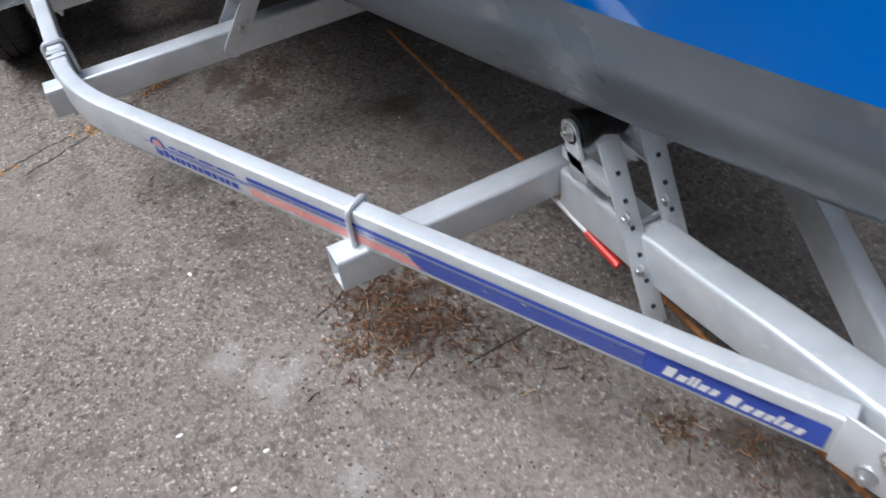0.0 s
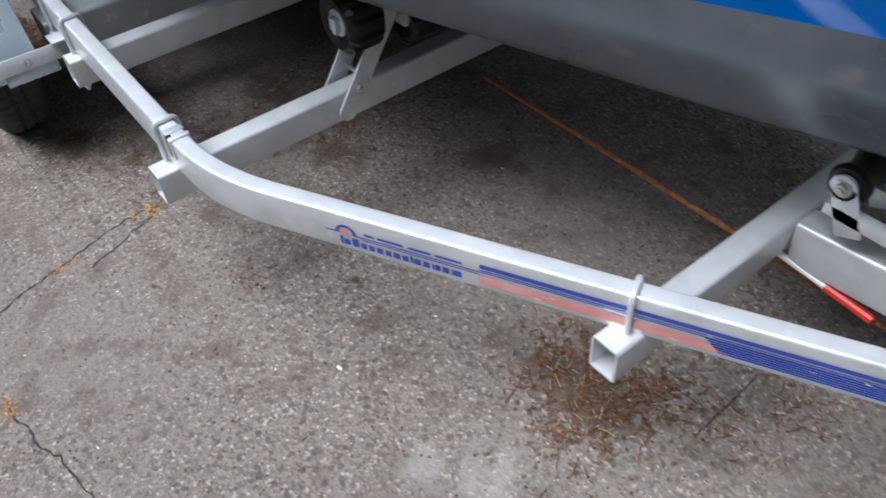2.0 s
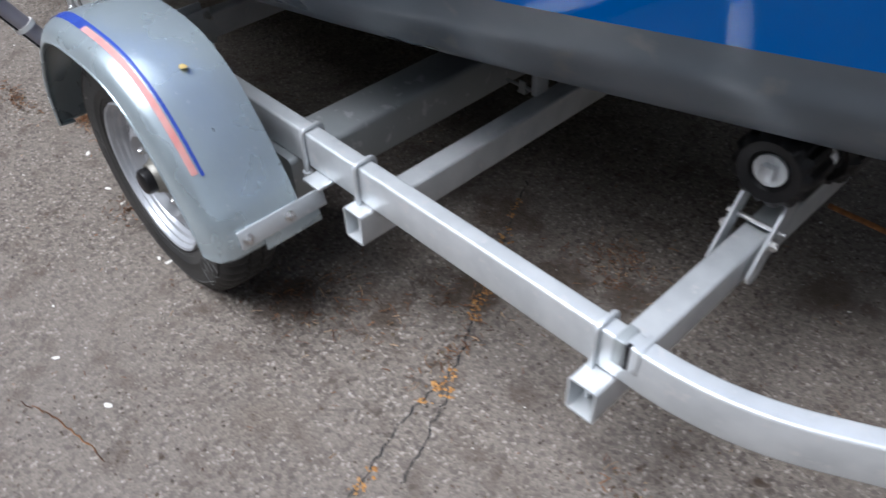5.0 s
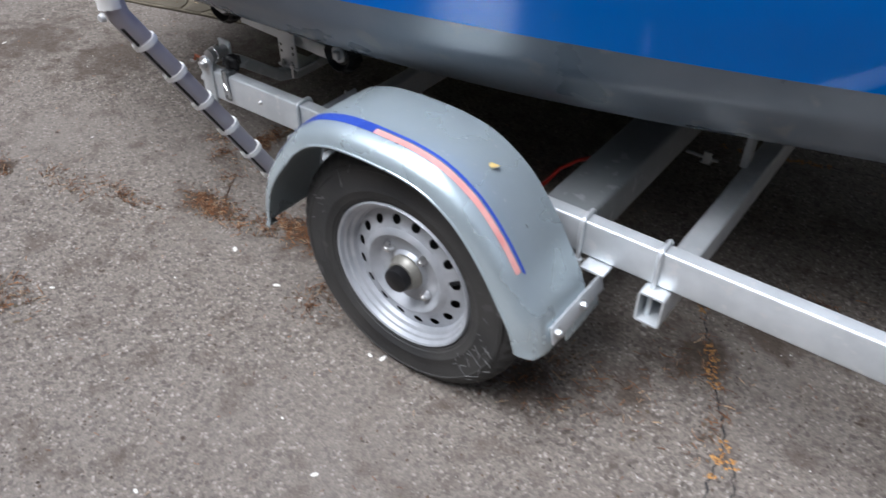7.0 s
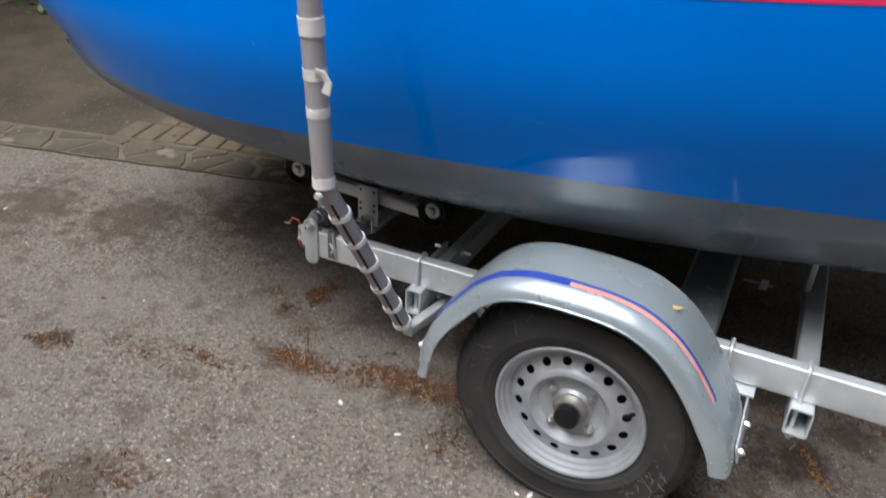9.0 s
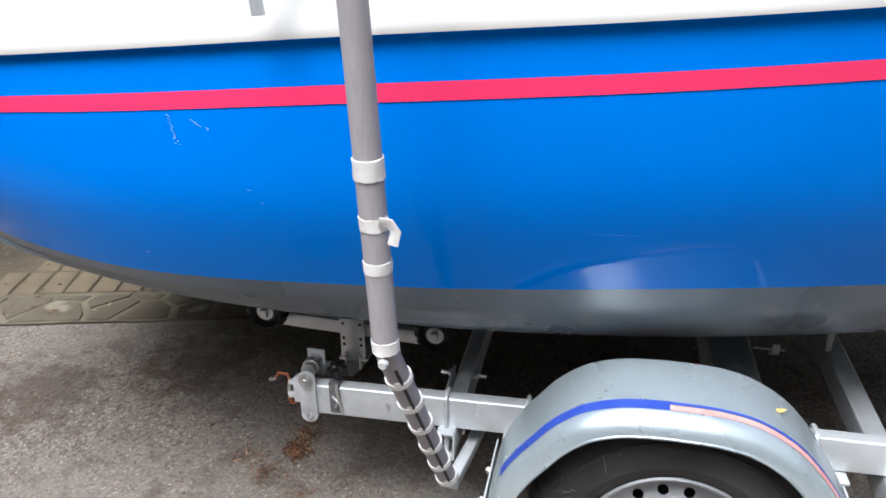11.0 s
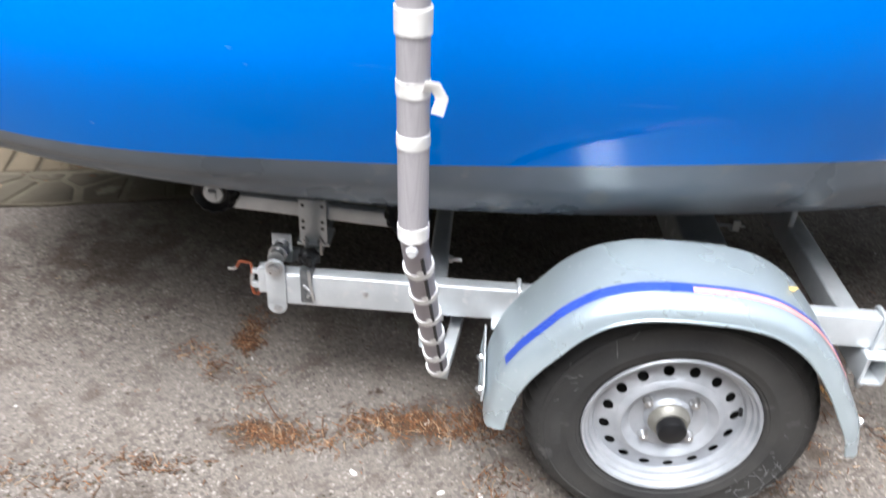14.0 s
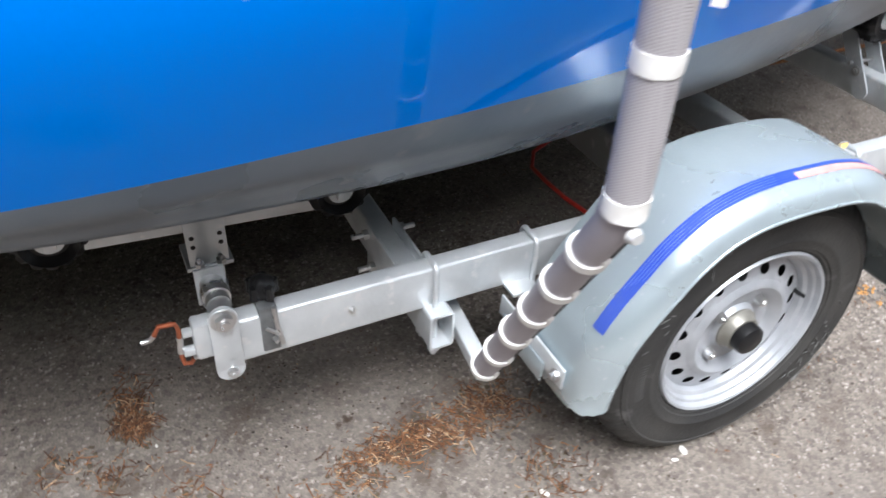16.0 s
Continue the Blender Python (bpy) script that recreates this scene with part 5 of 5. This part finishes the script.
seeds = [Vector((0.1 + 0.165 * k + rng.uniform(-0.06, 0.06), (0.06 if (k + j) % 2 else 0.18) + rng.uniform(-0.04, 0.04) + 0.05 * j, 0)) for k in range(24) for j in (0, 1) if j == 0 or rng.random() < 0.55]
for q in seeds:  # irregular flat stones in the mortar
    poly = [Vector(c) for c in ((0, 0.004, 0), (length, 0.004, 0), (length, BAND_W - 0.035, 0), (0, BAND_W - 0.035, 0))]
    for other in seeds:
        if other is not q and (other - q).length < 0.6:
            nrm = (other - q).normalized()
            poly = clipped(poly, (q + other) / 2 - nrm * rng.uniform(0.006, 0.014), nrm)
    if len(poly) < 3:
        continue
    bm = bmesh.new()
    mid = sum(poly, Vector()) / len(poly)
    h = rng.uniform(0.0145, 0.0175)
    bot = [bm.verts.new(turn @ Vector((p.x, p.y, 0.008))) for p in poly]
    top = [bm.verts.new(turn @ (p + (mid - p) * 0.06 + Vector((0, 0, h)))) for p in poly]
    bm.faces.new(top)
    for k in range(len(poly)):
        bm.faces.new((bot[k], bot[(k + 1) % len(poly)], top[(k + 1) % len(poly)], top[k]))
    part("edging_stone", bm, SETT, verge)
brick_mesh = mesh_of("brick", box(bmesh.new(), (-0.098, -0.047, 0.0), (0.098, 0.047, 0.024), bevel=0.004, segments=1), PAVER)
for i in range(30):
    for j in range(4):
        s = 0.9 + i * 0.104
        q = BAND_W + 0.105 + j * 0.205
        p = EDGE_A + EDGE * s + BACK * q
        if p.x < -2.5 or q > 1.0:
            continue
        ob = new("brick", brick_mesh)
        ob.parent = verge
        ob.matrix_local = Matrix.Translation(p + Vector((0, 0, rng.uniform(-0.012, -0.009)))) @ Matrix.Rotation(math.atan2(EDGE.y, EDGE.x) + radians(90 + rng.uniform(-2.5, 2.5)), 4, "Z")
verts, faces = [], []
for _ in range(260):
    x, y = rng.uniform(-4.4, -1.2), rng.uniform(0, 1)
    p = EDGE_A + EDGE * rng.uniform(0, length) + BACK * (0.05 + 2.2 * y * y)
    needle(p.x, p.y, rng.uniform(0.008, 0.022), rng.uniform(0.001, 0.0028), rng.uniform(0, math.pi), rng.uniform(0.014, 0.03))
stuff("leaf_litter", verts, faces, LITTER, "brown leaf litter on the verge", "leaf litter")

# ---- hedge ----
verts, faces = [], []
for _ in range(22000):
    x, z = rng.uniform(-5.9, 6), rng.uniform(0.0, 2.9)
    y = 2.75 + 0.245 * (x + 4.65) + rng.uniform(-0.35, 0.5) + 0.3 * noise.noise(Vector((x * 1.3, z * 1.3, 0)))
    r = rng.uniform(0.02, 0.05)
    a = Vector((rng.gauss(0, 1), rng.gauss(0, 1), rng.gauss(0, 1))).normalized() * r
    b = a.cross(Vector((rng.gauss(0, 1), rng.gauss(0, 1), rng.gauss(0, 1)))).normalized() * r * 0.5
    c = Vector((x, y, z))
    base = len(verts)
    verts += [tuple(c - a), tuple(c + b), tuple(c + a), tuple(c - b)]
    faces.append((base, base + 1, base + 2, base + 3))
stuff("hedge_leaves", verts, faces, LEAF, "dense green hedge foliage behind the boat", "hedge")
bm = bmesh.new()
bmesh.ops.create_grid(bm, x_segments=60, y_segments=12, size=1.0, matrix=Matrix.Translation((0.0, 3.1, 1.4)) @ Matrix.Rotation(radians(90), 4, "X") @ Matrix.Diagonal((6.0, 1.4, 1, 1)))
for v in bm.verts:
    v.co.y += 0.3 * noise.noise(v.co * 2) + 0.245 * (v.co.x + 4.65)
tagged(part("hedge_wood", bm, SOIL), "dark twiggy inside of the hedge", "hedge", kind="stuff")

# chalk marks on the tyre wall
CHALK = material("chalk_smear", (0.20, 0.20, 0.195), 0.95, 0, (0.07, 0.07, 0.07), 70)
for marks in (((0.196, -27), (0.235, -30), (0.248, -37), (0.238, -45), (0.212, -44)), ((0.20, -20), (0.22, -24), (0.225, -30)), ((0.215, -16), (0.24, -19)), ((0.205, -33), (0.222, -37)), ((0.21, 128), (0.245, 124)), ((0.235, 118), (0.25, 114))):
    pts = [Vector((r * math.cos(radians(a)), -0.0005, 0.265 + r * math.sin(radians(a)))) for r, a in marks]
    trailer_part("chalk_mark", ring_rod(bmesh.new(), pts, 0.0009, 6), CHALK)
chalk_rng = random.Random(11)
for k in range(30):
    a, r = (chalk_rng.uniform(-48, 12), chalk_rng.uniform(0.196, 0.246)) if k < 22 else (chalk_rng.uniform(146, 172), chalk_rng.uniform(0.205, 0.25))
    da, dr = chalk_rng.uniform(-4, 4), chalk_rng.uniform(-0.012, 0.012)
    pts = [Vector(((r + dr * u) * math.cos(radians(a + da * u)), 0.0, 0.265 + (r + dr * u) * math.sin(radians(a + da * u)))) for u in (0, 0.5, 1)]
    trailer_part("chalk_mark", ring_rod(bmesh.new(), pts, chalk_rng.uniform(0.0005, 0.0011), 6), CHALK)

# ---- unseen walls added around to block low sky light ----
SKY_BLOCK = material("sky_block_grey", (0.085, 0.083, 0.08), 0.9, 0, (0.06, 0.058, 0.056), 2, 0.4, 30)
# added wall: cuts light under the boat, gives the hull a dark reflection
bm = box(bmesh.new(), (-9.0, -7.3, 0.0), (14.3, -7.0, 7.0))
tagged(part("sky_block_south", bm, SKY_BLOCK, smooth=False), "plain grey unseen wall added to block low sky and darken hull reflections", "wall", kind="structure")
for name, x, top in (("sky_block_west", -6.3, 6.0), ("sky_block_east", 14.0, 3.5)):
    bm = box(bmesh.new(), (x, -7.0, 0.0), (x + 0.3, 7.6, top))
    tagged(part(name, bm, SKY_BLOCK, smooth=False), "plain grey unseen wall added to block low sky", "wall", kind="structure")
bm = box(bmesh.new(), (-9.0, 7.6, 0.0), (14.3, 7.9, 6.5))
tagged(part("sky_block_north", bm, SKY_BLOCK, smooth=False), "plain grey unseen wall added behind the hedge to block low sky", "wall", kind="structure")
